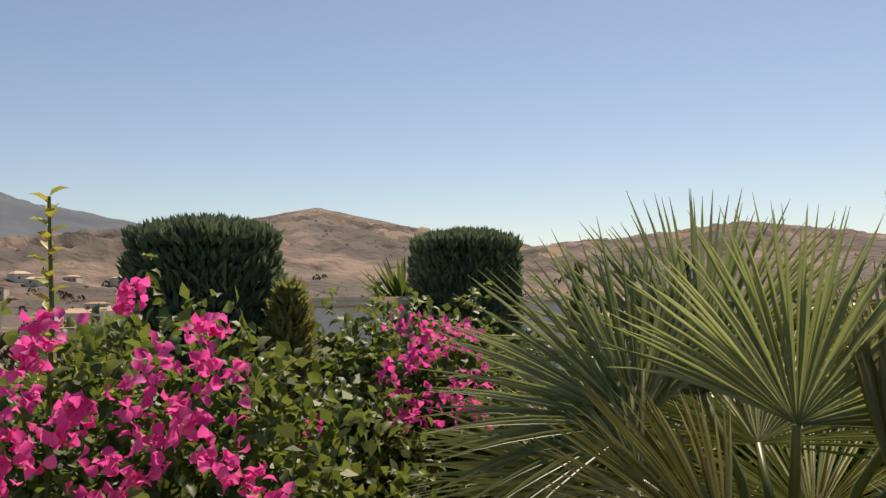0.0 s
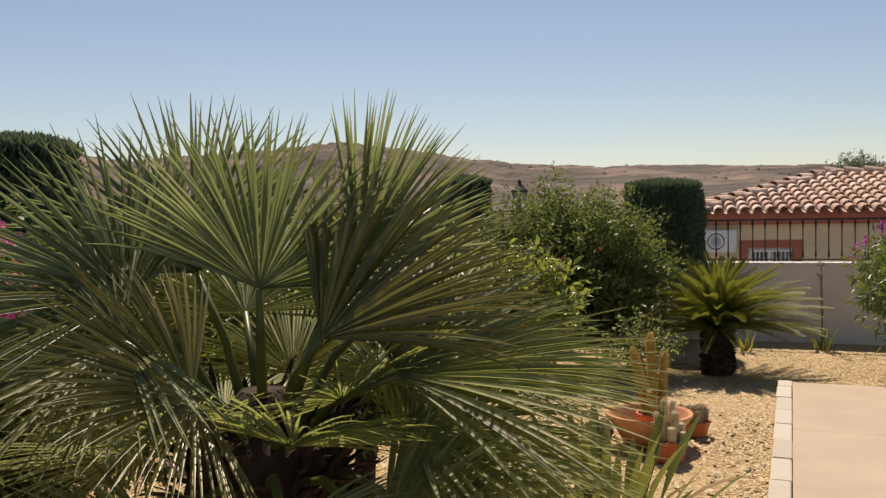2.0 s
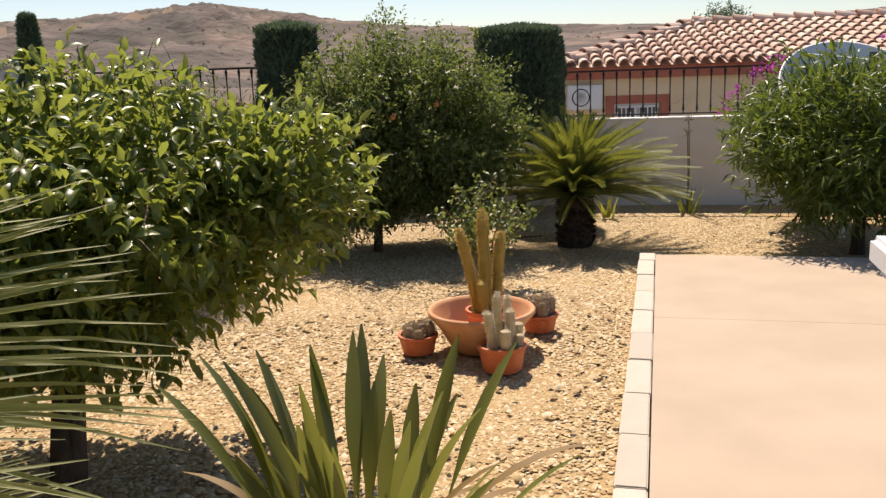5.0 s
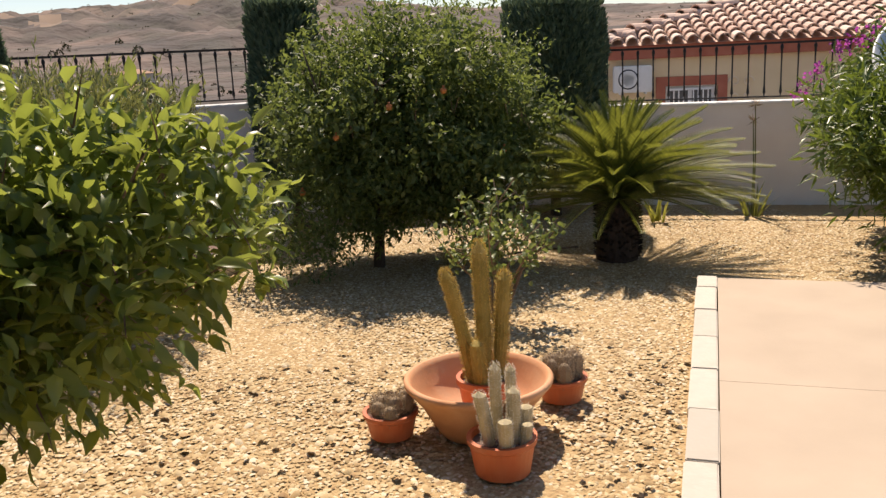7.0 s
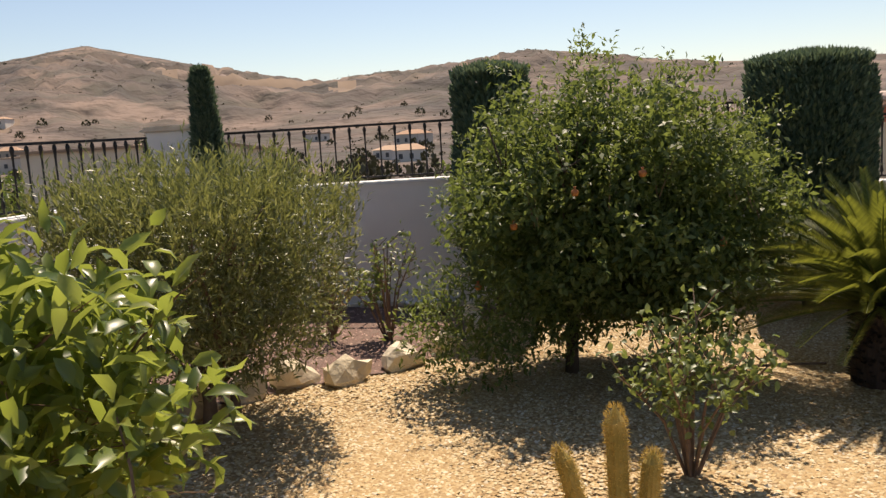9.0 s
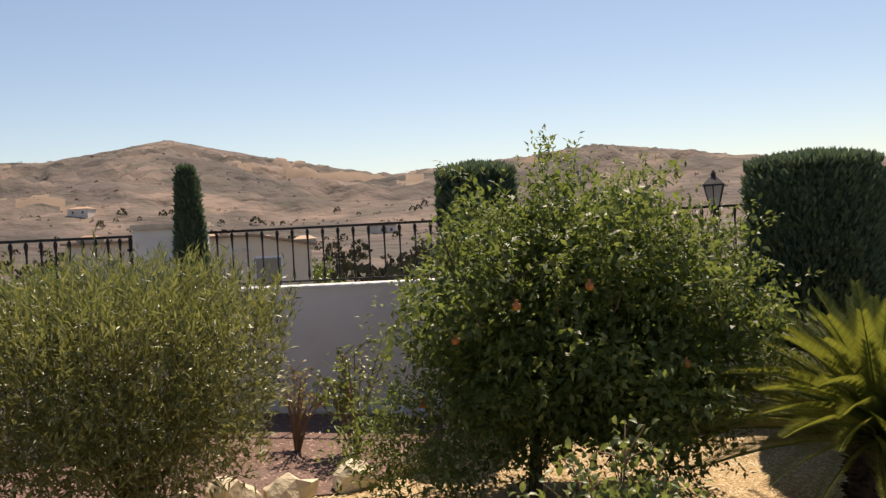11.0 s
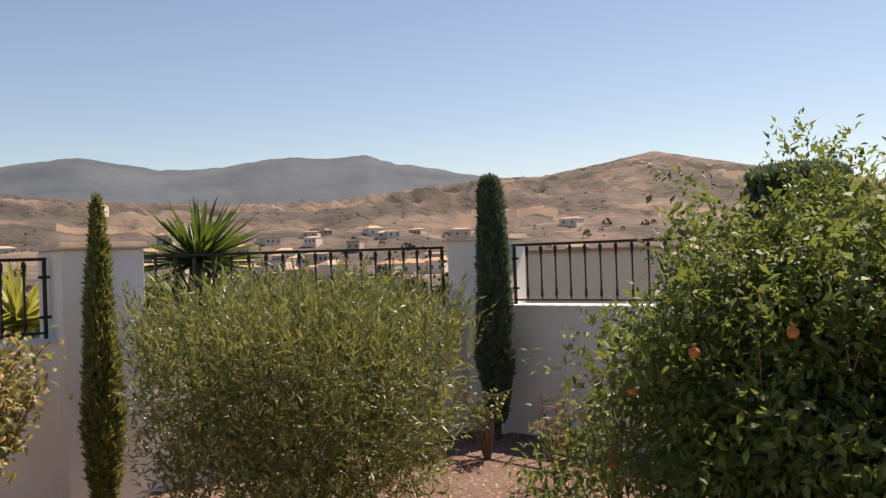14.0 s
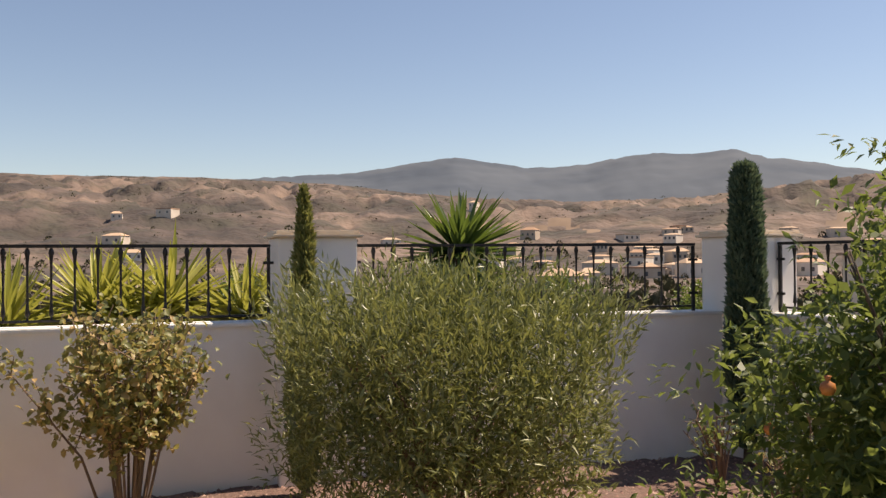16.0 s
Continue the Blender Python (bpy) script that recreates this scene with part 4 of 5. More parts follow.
def strap_clump(name, x, y, n, length, width, label, category, material, spread=0.5, seed=0, base_r=0.1, stalk=0.35, dead=0):
    """Upright lance leaves on long stalks, each a part."""
    ob = thing(name, x, y, ground_z(x, y), label, category)
    rnd = random.Random(seed)
    for k in range(n):
        a = rnd.uniform(0, 2 * math.pi)
        lean = rnd.uniform(0.05, spread)
        L = length * (rnd.uniform(0.72, 1.06) if stalk else rnd.uniform(0.5, 1.05))
        bend = rnd.uniform(0.1, 0.6) + (rnd.uniform(0.6, 2.2) if k < dead else 0)
        seg = 12
        P = [Vector((math.cos(a) * base_r * rnd.random(), math.sin(a) * base_r * rnd.random(), 0.0))]
        e = math.pi / 2 - lean
        for i in range(seg):
            P.append(P[-1] + Vector((math.cos(a) * math.cos(e), math.sin(a) * math.cos(e), math.sin(e))) * (L / seg))
            e -= bend / seg * (0.3 + 1.6 * i / seg)
        tw = rnd.uniform(-0.9, 0.9)
        S = Vector((-math.sin(a + tw), math.cos(a + tw), 0))
        N = Vector((math.cos(a), math.sin(a), 0.2))
        bm = bmesh.new()
        rows = []
        for i, p in enumerate(P):
            t = i / seg
            w = width * (0.6 if k < dead else 1) * (0.14 if t < stalk else max(0.02, math.sin(math.pi * min(1, (t - stalk) / (1 - stalk) * 0.92 + 0.06)) ** 0.75)) / 2
            if stalk == 0:
                w = width / 2 * (1 - t ** 2 * 0.95)
            rows.append([bm.verts.new(p - S * w - N * w * 0.5), bm.verts.new(p), bm.verts.new(p + S * w - N * w * 0.5)])
        for r1, r2 in zip(rows, rows[1:]):
            for j in range(2):
                bm.faces.new((r1[j], r1[j + 1], r2[j + 1], r2[j]))
        me = bpy.data.meshes.new("leaf")
        bm.to_mesh(me)
        bm.free()
        put("leaf", me, M_PALM_DRY if k < dead else material, ob, "dry curled leaf" if k < dead else "", True)
    return ob


def rose_bush(x, y, h, r, nleaf, material, label, seed, base_z=None):
    ob = thing("rose_bush", x, y, ground_z(x, y) if base_z is None else base_z, label, "rose bush", "rose bushes")
    rnd = random.Random(seed)
    tips = []
    for k in range(13 if r < 0.5 else 20):
        a, e = (rnd.uniform(0, 2 * math.pi) if r < 0.5 else k * 2.4), rnd.uniform(0.25, 1.0)
        tip = Vector((math.cos(a) * r * e, math.sin(a) * r * e, h * rnd.uniform(0.62, 1.0)))
        mid = Vector((tip.x * 0.4, tip.y * 0.4, tip.z * 0.55))
        bm = tube(bmesh.new(), [(tip.x * 0.05, tip.y * 0.05, -0.03), mid, tip], [0.009, 0.006, 0.003], 5)
        for j in range(4):
            q = mid.lerp(tip, rnd.random())
            w = q + Vector((rnd.uniform(-.16, .16), rnd.uniform(-.16, .16), rnd.uniform(0.02, .18))) * (r / 0.45)
            tube(bm, [q, w], [0.004, 0.002], 4)
            tips += [(q, w)]
        part("stem", bm, M_TWIG, ob)
        tips += [(mid, tip)]
    i = RNG.integers(0, len(tips), nleaf)
    A, B = np.array([t[0] for t in tips])[i], np.array([t[1] for t in tips])[i]
    pos = A + (B - A) * RNG.random((nleaf, 1)) + RNG.normal(size=(nleaf, 3)) * 0.075 * r
    put("foliage", leaves("foliage", pos, RNG.normal(size=pos.shape), np.tile([0, 0, 1.0], (nleaf, 1)) + RNG.normal(size=pos.shape) * 0.7, RNG.uniform(0.025, 0.05, nleaf), 0.026, "broad"), material, ob)
    return ob


def yucca(x, y, z, trunk, r, label, material, heads=1, nb=90, seed=1):
    ob = thing("yucca", x, y, z, label, "yucca", "yuccas beyond the wall")
    rnd = random.Random(seed)
    for k in range(heads):
        ox, oy = (0, 0) if k == 0 else (rnd.uniform(-.5, .5), rnd.uniform(-.5, .5))
        top = trunk * (1 if k == 0 else rnd.uniform(0.6, 0.9))
        part("trunk", tube(bmesh.new(), [(ox * 0.3, oy * 0.3, -0.1), (ox * 0.7, oy * 0.7, top * 0.5), (ox, oy, top)], [0.09, 0.07, 0.06], 9), M_BARK, ob)
        u = RNG.normal(size=(nb, 3))
        u[:, 2] = np.abs(u[:, 2]) * 1.0 - 0.35
        u = unit(u)
        put("head", leaves("head", np.tile([ox, oy, top], (nb, 1)) + u * 0.04, u, np.tile([0.1, 0.1, 1.0], (nb, 1)), r * RNG.uniform(0.75, 1.1, nb), 0.05, "blade", -0.2), material, ob, "rosette of sword leaves")["kind"] = "stuff"


def cactus_column(bm, x, y, z, h, r, lean=(0, 0), ribs=14, dome=0.88):
    """A ribbed column with a domed tip."""
    n = ribs * 2
    rings = []
    for i in range(13):
        t = i / 12
        rr = r * (0.82 + 0.22 * min(1, t * 3)) * (1 if t < dome else max(0.06, math.sqrt(max(0, 1 - ((t - dome) / (1 - dome)) ** 2))))
        cx, cy = x + lean[0] * t ** 1.3, y + lean[1] * t ** 1.3
        rings.append([bm.verts.new((cx + rr * (1 + 0.03 * (-1) ** k) * math.cos(2 * math.pi * k / n), cy + rr * (1 + 0.03 * (-1) ** k) * math.sin(2 * math.pi * k / n), z + h * t)) for k in range(n)])
    for a, b in zip(rings, rings[1:]):
        for k in range(n):
            bm.faces.new((a[k], a[(k + 1) % n], b[(k + 1) % n], b[k]))
    bm.faces.new(rings[-1])
    return bm


def spines(x, y, z, h, r, lean, n, length, dome=0.9):
    t = RNG.random(n)
    a = RNG.integers(0, 14, n) * 2 * np.pi / 14
    rr = r * np.where(t < dome, 1.02, np.sqrt(np.maximum(0, 1 - ((t - dome) / (1 - dome)) ** 2)))
    pos = np.column_stack([x + lean[0] * t ** 1.3 + np.cos(a) * rr, y + lean[1] * t ** 1.3 + np.sin(a) * rr, z + h * t])
    d = np.column_stack([np.cos(a), np.sin(a), np.where(t > dome, (t - dome) / (1 - dome) * 1.6, 0.1)]) + RNG.normal(size=(n, 3)) * 0.5
    return leaves("spines", pos, d, RNG.normal(size=(n, 3)), length * RNG.uniform(0.5, 1.2, n), 0.0016, "narrow")


def pot_body(rt, rb, h, material, ob, name="pot", handles=True, wall=0.012):
    part(name, lathe([(rb * 0.2, 0.0), (rb, 0.0), (rb + (rt - rb) * 0.75, h * 0.78), (rt * 0.985, h * 0.82), (rt * 1.03, h * 0.86), (rt * 1.03, h), (rt - wall, h), (rt - wall * 1.3, h * 0.75), (rb * 0.9, h * 0.6), (0.001, h * 0.62)], 32), material, ob, smooth=False)
    part("soil", lathe([(0.001, h * 0.84), (rt * 0.6, h * 0.85), (rt - wall * 1.05, h * 0.83), (rt - wall * 1.1, h * 0.7)], 20), M_BEDSOIL, ob, "grit topping")


def cactus_group():
    # wide bowl
    bx, by = 3.7, 4.27
    ob = thing("terracotta_bowl", bx, by, ground_z(bx, by), "wide shallow terracotta bowl on gravel holding a cactus pot", "bowl")
    part("bowl", lathe([(0.02, 0.0), (0.145, 0.0), (0.158, 0.015), (0.215, 0.12), (0.235, 0.145), (0.262, 0.178), (0.272, 0.19), (0.274, 0.203), (0.266, 0.211), (0.255, 0.209), (0.244, 0.192), (0.212, 0.125), (0.14, 0.05), (0.001, 0.045)], 48), M_TERRA, ob, smooth=True)
    # golden torch cactus in the bowl
    ob = thing("potted_cactus", bx + 0.03, by - 0.005, ground_z(bx, by) + 0.052, "tall golden columnar cactus in a red pot in a bowl", "cactus", "potted cacti")
    pot_body(0.106, 0.082, 0.15, M_POT, ob)
    for x, y, h, r, l in ((0.014, 0.02, 0.525, 0.025, (0.0, 0.02)), (-0.055, 0.0, 0.455, 0.022, (-0.1, 0.0)), (0.062, 0.0, 0.41, 0.0235, (0.035, 0.0)), (-0.048, -0.045, 0.19, 0.026, (-0.022, -0.01)), (0.0, 0.055, 0.15, 0.02, (0, 0))):
        bm = cactus_column(bmesh.new(), x, y, 0.125, h, r, l)
        o = part("column", bm, M_CACTUS, ob)
        tagged(put("spines", spines(x, y, 0.125, h, r, l, int(h * 6500), 0.015), M_SPINE, o, "fine golden spines"), kind="stuff")
    # grey columns in the front pot
    fx, fy = 3.585, 3.95
    ob = thing("potted_cactus", fx, fy, ground_z(fx, fy), "cluster of pale grey woolly cactus columns in a red pot", "cactus", "potted cacti")
    pot_body(0.114, 0.092, 0.125, M_POT, ob)
    for x, y, h, r, l in ((-0.05, 0.0, 0.2, 0.021, (-0.035, 0)), (0.0, 0.03, 0.27, 0.018, (0.0, 0.0)), (0.025, -0.035, 0.2, 0.021, (0.0, 0)), (0.065, 0.04, 0.24, 0.016, (0.01, 0.01)), (0.075, -0.02, 0.12, 0.023, (0.01, 0)), (-0.03, -0.07, 0.12, 0.023, (-0.01, -0.01)), (0.045, -0.07, 0.08, 0.018, (0.01, 0)), (0.03, 0.07, 0.14, 0.016, (0, 0))):
        bm = cactus_column(bmesh.new(), x, y, 0.1, h, r, l, 11)
        o = part("column", bm, M_CACTUS_GREY, ob)
        tagged(put("spines", spines(x, y, 0.1, h, r, l, int(h * 4200), 0.009), M_SPINE_W, o, "short white spines"), kind="stuff")
    # two squat clumps
    for x, y, lab in ((3.41, 4.42, "low dry spiny cactus clump in a red pot"), (4.12, 4.32, "ribbed brown cactus clump in a red pot")):
        ob = thing("potted_cactus", x, y, ground_z(x, y), lab, "cactus", "potted cacti")
        pot_body(0.1, 0.078, 0.095, M_POT, ob)
        for k in range(9):
            a, rr = k * 2.4, 0.022 * math.sqrt(k)
            h = 0.075 - 0.35 * rr + 0.012 * (k % 3) + (0.035 if x > 4 else 0.0)
            bm = cactus_column(bmesh.new(), math.cos(a) * rr, math.sin(a) * rr, 0.072, h, 0.03, (math.cos(a) * rr * 0.3, math.sin(a) * rr * 0.3), 9, 0.3)
            o = part("clump_head", bm, M_DRY, ob)
            tagged(put("spines", spines(math.cos(a) * rr, math.sin(a) * rr, 0.072, h, 0.031, (math.cos(a) * rr * 0.3, math.sin(a) * rr * 0.3), 500, 0.02, 0.3), M_DRY, o), kind="stuff")


cactus_group()
fan_palm()
lemon_tree()
pomegranate_tree()
olive_bush()
oleander()
cycad()
clipped_cypress(7.0, 8.1, 1.8, 0.47, "broad flat-topped clipped cypress before the corner wall", seed=1, n=34000, spray=0.06)
clipped_cypress(4.78, 8.95, 1.87, 0.32, "clipped cypress column behind the pomegranate tree", seed=4, n=17000)
clipped_cypress(-0.86, 3.42, 1.855, 0.285, "broad clipped cypress column rising from bougainvillea", seed=8, n=34000, spray=0.05)
clipped_cypress(0.15, 5.0, 1.92, 0.32, "flat-topped clipped cypress column near a wall pillar", seed=12, n=26000, spray=0.055)
clipped_cypress(2.56, 9.6, 2.0, 0.15, "slim dark cypress column beside a wall pillar", 0.2, None, 15, 0.12, 19000, spray=0.055)
clipped_cypress(-0.5, 3.22, 1.6, 0.13, "feathery young golden-green cypress beside the clipped column", 0.25, M_CYPRESS_Y, 22, 0.05, 7000, spray=0.06)
clipped_cypress(1.08, 7.08, 1.8, 0.135, "thin tapering young cypress beside a wall pillar", 0.55, M_CYPRESS_Y, 18, 0.05, 9000, spray=0.06)
bougainvillea("bougainvillea", -0.75, 2.35, (0.75, 0.55, 0.72), 0.82, 6500, 20, M_BRACT, "sprawling bougainvillea hedge with bright pink bracts",
              [(0.28, -0.5, 1.35, 0.1), (0.36, -0.5, 1.3, 0.1), (0.18, -0.52, 1.36, 0.08), (0.1, -0.55, 1.34, 0.07), (0.25, -0.48, 1.45, 0.06), (0.36, -0.45, 1.43, 0.05), (0.26, -0.55, 1.27, 0.07), (0.17, -0.55, 1.24, 0.06),
               (-0.03, -0.5, 1.39, 0.08), (0.06, -0.55, 1.29, 0.06), (-0.02, -0.55, 1.31, 0.05), (-0.1, -0.55, 1.2, 0.09), (-0.08, -0.55, 1.27, 0.07), (0.5, -0.5, 1.18, 0.05), (0.16, -0.4, 1.58, 0.04), (0.02, -0.45, 1.51, 0.04), (0.0, -0.5, 1.46, 0.04), (0.42, -0.52, 1.24, 0.05), (0.3, -0.35, 1.5, 0.04)], 2.6)
bougainvillea("bougainvillea", -0.1, 3.55, (0.74, 0.5, 0.72), 0.84, 8500, 20, M_BRACT, "leafy bougainvillea with pink bracts behind the fan palm",
              [(0.03, -0.4, 1.5, 0.08), (0.14, -0.45, 1.45, 0.09), (0.22, -0.45, 1.42, 0.09), (0.0, -0.5, 1.34, 0.09), (0.08, -0.5, 1.39, 0.07), (0.01, -0.52, 1.2, 0.1), (0.13, -0.52, 1.23, 0.1), (0.2, -0.5, 1.17, 0.09), (0.26, -0.45, 1.3, 0.08), (-0.27, -0.55, 1.15, 0.05), (-0.3, -0.55, 1.08, 0.04)], 5.1)
bougainvillea("bougainvillea", 8.57, 5.7, (0.62, 0.6, 0.6), 1.0, 4200, 16, M_BRACT2, "purple bougainvillea spilling over the wall railing",
              [(-0.74, 0.47, 1.07, 0.1), (-0.69, 0.4, 1.18, 0.1), (-0.64, 0.33, 1.28, 0.1), (-0.56, 0.25, 1.4, 0.11), (-0.48, 0.14, 1.49, 0.11), (-0.37, 0.08, 1.54, 0.1), (-0.02, -0.09, 1.6, 0.08), (0.27, -0.5, 1.68, 0.1)], 7.4)
strap_clump("strelitzia", 2.06, 2.46, 64, 0.78, 0.046, "clump of upright lance-leaved strelitzia with dry leaves", "strelitzia", M_STRAP, 0.42, 5, 0.16, 0.56, 12)
strap_clump("agapanthus", 8.2, 6.85, 18, 0.32, 0.03, "agapanthus clump with tall flower stalks by the wall", "agapanthus", M_STRAP, 0.8, 6, 0.12, 0)
strap_clump("yellow_grass_clump", 7.4, 7.2, 16, 0.3, 0.028, "small yellowish strap-leaved clump behind the cycad", "plant", M_AGAVE, 0.7, 9, 0.1, 0)
for _x, _h in ((-0.03, 0.95), (0.08, 0.8)):
    _st = thing("agapanthus_stalk", 8.2 + _x, 6.85 + _x, -0.13, "tall pale seed head stalk of agapanthus", "flower stalk", "flower stalks")
    part("stalk", tube(bmesh.new(), [(0, 0, -0.02), (0.01, 0, _h * 0.5), (0, 0.01, _h)], [0.007, 0.006, 0.005], 6), M_STRAP, _st)
    _u = unit(RNG.normal(size=(26, 3)) + np.array([0, 0, 0.6]))
    put("seed_head", leaves("seed_head", np.tile([0, 0.01, _h], (26, 1)), _u, RNG.normal(size=(26, 3)), 0.07, 0.008, "narrow"), M_DRY, _st)
rose_bush(4.54, 5.4, 0.62, 0.38, 900, M_ROSE_G, "small leafy rose bush growing in gravel", 3)
rose_bush(1.46, 5.85, 1.15, 0.52, 4200, M_ROSE, "rose bush with yellowing dry leaves by the wall", 5)
rose_bush(3.35, 8.45, 0.6, 0.28, 120, M_ROSE, "sparse thorny rose stems in dark gravel", 8)
rose_bush(3.75, 8.3, 0.72, 0.35, 420, M_ROSE_G, "leafy rose bush in the dark gravel bed", 9)
rose_bush(2.7, 9.0, 0.5, 0.25, 160, M_ROSE_G, "low young rose bush near the wall", 10)

# ---- garden small things ----
BORDER = [(2.1, 6.75), (2.45, 6.95), (2.75, 7.15), (3.03, 7.33), (3.34, 7.32), (3.71, 7.55), (4.06, 7.84), (4.4, 8.35), (4.5, 8.85)]


def border_rocks():
    rnd = random.Random(12)
    for i, (x, y) in enumerate(BORDER):
        sx = rnd.uniform(0.14, 0.18)
        bm = bmesh.new()
        bmesh.ops.create_icosphere(bm, subdivisions=2, radius=1.0)
        for v in bm.verts:
            n = v.co.copy()
            f = 1 + 0.42 * noise.fractal(n * 1.1 + Vector((i * 7, 0, 0)), 0.8, 2, 3) + 0.05 * noise.cell(n * 3 + Vector((i, 0, 0)))
            v.co = Vector((n.x * sx, n.y * sx * 0.62, max(-0.3, n.z) * 0.13)) * f
        ob = tagged(part("border_rock", bm, M_ROCK), "pale buff limestone rock edging the gravel bed", "rock", "rocks edging the bed")
        nx = BORDER[min(i + 1, len(BORDER) - 1)]
        pv = BORDER[max(i - 1, 0)]
        ob.matrix_basis = Matrix.Translation((x, y, ground_z(x, y) + 0.02)) @ Matrix.Rotation(math.atan2(nx[1] - pv[1], nx[0] - pv[0]) + rnd.uniform(-.2, .2), 4, "Z")


border_rocks()


def in_bed(p):
    """True behind the line of rocks (the dark bed)."""
    x, y = p[..., 0], p[..., 1]
    bx, by = np.array([b[0] for b in BORDER]), np.array([b[1] for b in BORDER])
    lim = np.interp(x, np.r_[-2, bx, 5.6], np.r_[3.5, by, 9.2])
    return (y > lim) & (x < 4.9)


def inside_garden(p):
    c = np.array([NW.x, NW.y])
    q = p[..., :2] - c
    a = (q @ np.array([-N_DIR.y, N_DIR.x]) < -0.03) & (q @ np.array([W_DIR.y, -W_DIR.x]) < -0.03) & (p[..., 0] + p[..., 1] < NE.x + NE.y - 0.05) & ((p[..., :2] - np.array([WL.x, WL.y])) @ np.array([L_DIR.y, -L_DIR.x]) < -0.03)
    r = p[..., :2] - np.array([KERB0.x, KERB0.y])
    u, w = r @ np.array([KU.x, KU.y]), r @ np.array([KW.x, KW.y])
    return a & ~((u < 0.01) & (w > -0.01)) & (w < 4.4)


def pebble_shape():
    """A six-sided rounded dome; its underside lies in the bed."""
    v = [(math.cos(k * math.pi / 3), math.sin(k * math.pi / 3), -0.2 + 0.12 * (-1) ** k) for k in range(6)] + [(0.12, 0, 0.95)]
    f = [(k, (k + 1) % 6, 6) for k in range(6)]
    return np.array(v, float), np.array(f)


def pebble_field(name, pts, lo, hi, material, label, category, flat=0.55, sink=0.45):
    T, F = pebble_shape()
    N = len(pts)
    a = RNG.uniform(0, 2 * np.pi, N)
    s = RNG.uniform(lo, hi, N)
    asp = RNG.uniform(0.55, 0.95, N)
    fl = flat * RNG.uniform(0.7, 1.2, N)
    jit = 1 + RNG.normal(size=(N, len(T), 1)) * 0.09
    V = T[None] * jit * np.stack([s, s * asp, s * fl], -1)[:, None]
    tilt = RNG.normal(size=N) * 0.25
    V = np.stack([V[..., 0], V[..., 1], V[..., 2] + V[..., 0] * tilt[:, None]], -1)
    c, sn = np.cos(a)[:, None], np.sin(a)[:, None]
    V = np.stack([V[..., 0] * c - V[..., 1] * sn, V[..., 0] * sn + V[..., 1] * c, V[..., 2]], -1)
    V[..., 2] += (s * fl * (1 - 2 * sink) * 0.5)[:, None]
    V += pts[:, None]
    f = (F[None] + (np.arange(N) * len(T))[:, None, None]).reshape(-1, 3)
    ob = put(name, mesh_np(name, V.reshape(-1, 3), f), material, smooth=True)
    return tagged(ob, label, category, kind="stuff")


def scatter(n, x0, x1, y0, y1):
    p = np.column_stack([RNG.uniform(x0, x1, n), RNG.uniform(y0, y1, n), np.zeros(n)])
    p = p[inside_garden(p)]
    p[:, 2] = -0.14 * np.clip((p[:, 0] + p[:, 1] - 8.5) / 4.0, 0, 1) * np.clip((p[:, 0] - 2.5) / 3.5, 0, 1) - 0.012
    return p


_p = scatter(255000, 0.6, 8.6, 1.2, 8.9)
_p = _p[~in_bed(_p)]
pebble_field("gravel", _p, 0.0072, 0.0138, M_PEBBLE, "golden and cream rounded pebble gravel", "gravel", 0.36)
_p = scatter(11000, -2.5, 3.0, -2.0, 5.0)
pebble_field("gravel", _p, 0.014, 0.026, M_PEBBLE, "golden pebble gravel under the planting", "gravel")
_p = scatter(26000, -1.0, 5.0, 5.0, 10.4)
_p = _p[in_bed(_p)]
bed = pebble_field("volcanic_gravel", _p, 0.009, 0.02, M_BEDCHIP, "dark reddish volcanic chips covering a planting bed", "gravel", 0.7, 0.1)


def bed_sheet():
    nx = 60
    xs, ys = np.linspace(-1.6, 4.9, nx), np.linspace(4.2, 10.5, nx)
    v = np.array([(x, y, ground_z(x, y) - 0.004) for x in xs for y in ys])
    i, j = np.meshgrid(np.arange(nx - 1), np.arange(nx - 1), indexing="ij")
    a = (i * nx + j).ravel()
    f = np.stack([a, a + nx, a + nx + 1, a + 1], -1)
    c = v[f].mean(1)
    put("bed_soil", mesh_np("bed_soil", v, f[in_bed(c) & inside_garden(c)]), M_BEDSOIL, bpy.data.objects["floor"], "dark soil of the planting bed")


bed_sheet()


def paper_bag():
    bm = bmesh.new()
    bmesh.ops.create_grid(bm, x_segments=8, y_segments=6, size=0.5)
    for v in bm.verts:
        v.co = Vector((v.co.x * 0.42, v.co.y * 0.24, 0.03 + 0.025 * noise.noise(v.co * 5) - 0.02 * abs(v.co.y)))
    bmesh.ops.solidify(bm, geom=bm.faces[:], thickness=0.02)
    ob = tagged(part("plastic_sack", bm, M_PAPER, None, "", True), "crumpled white plastic sack lying on dark gravel", "sack")
    ob.matrix_basis = pose(4.24, 9.28, ground_z(4.24, 9.28) + 0.05, 0, 0, -50)


paper_bag()


def garden_hose():
    bm = tube(bmesh.new(), [(5.35, 6.75, -0.06), (5.6, 6.72, -0.055), (5.9, 6.66, -0.06), (6.05, 6.6, -0.06)], [0.008] * 4, 6)
    tagged(part("irrigation_hose", bm, M_BARK, None, "", True), "thin brown irrigation hose lying on gravel", "hose")


garden_hose()

# ---- neighbour house beyond the east wall ----
H_DIR, H_NRM = Vector((0.8, -0.6)), Vector((0.6, 0.8))


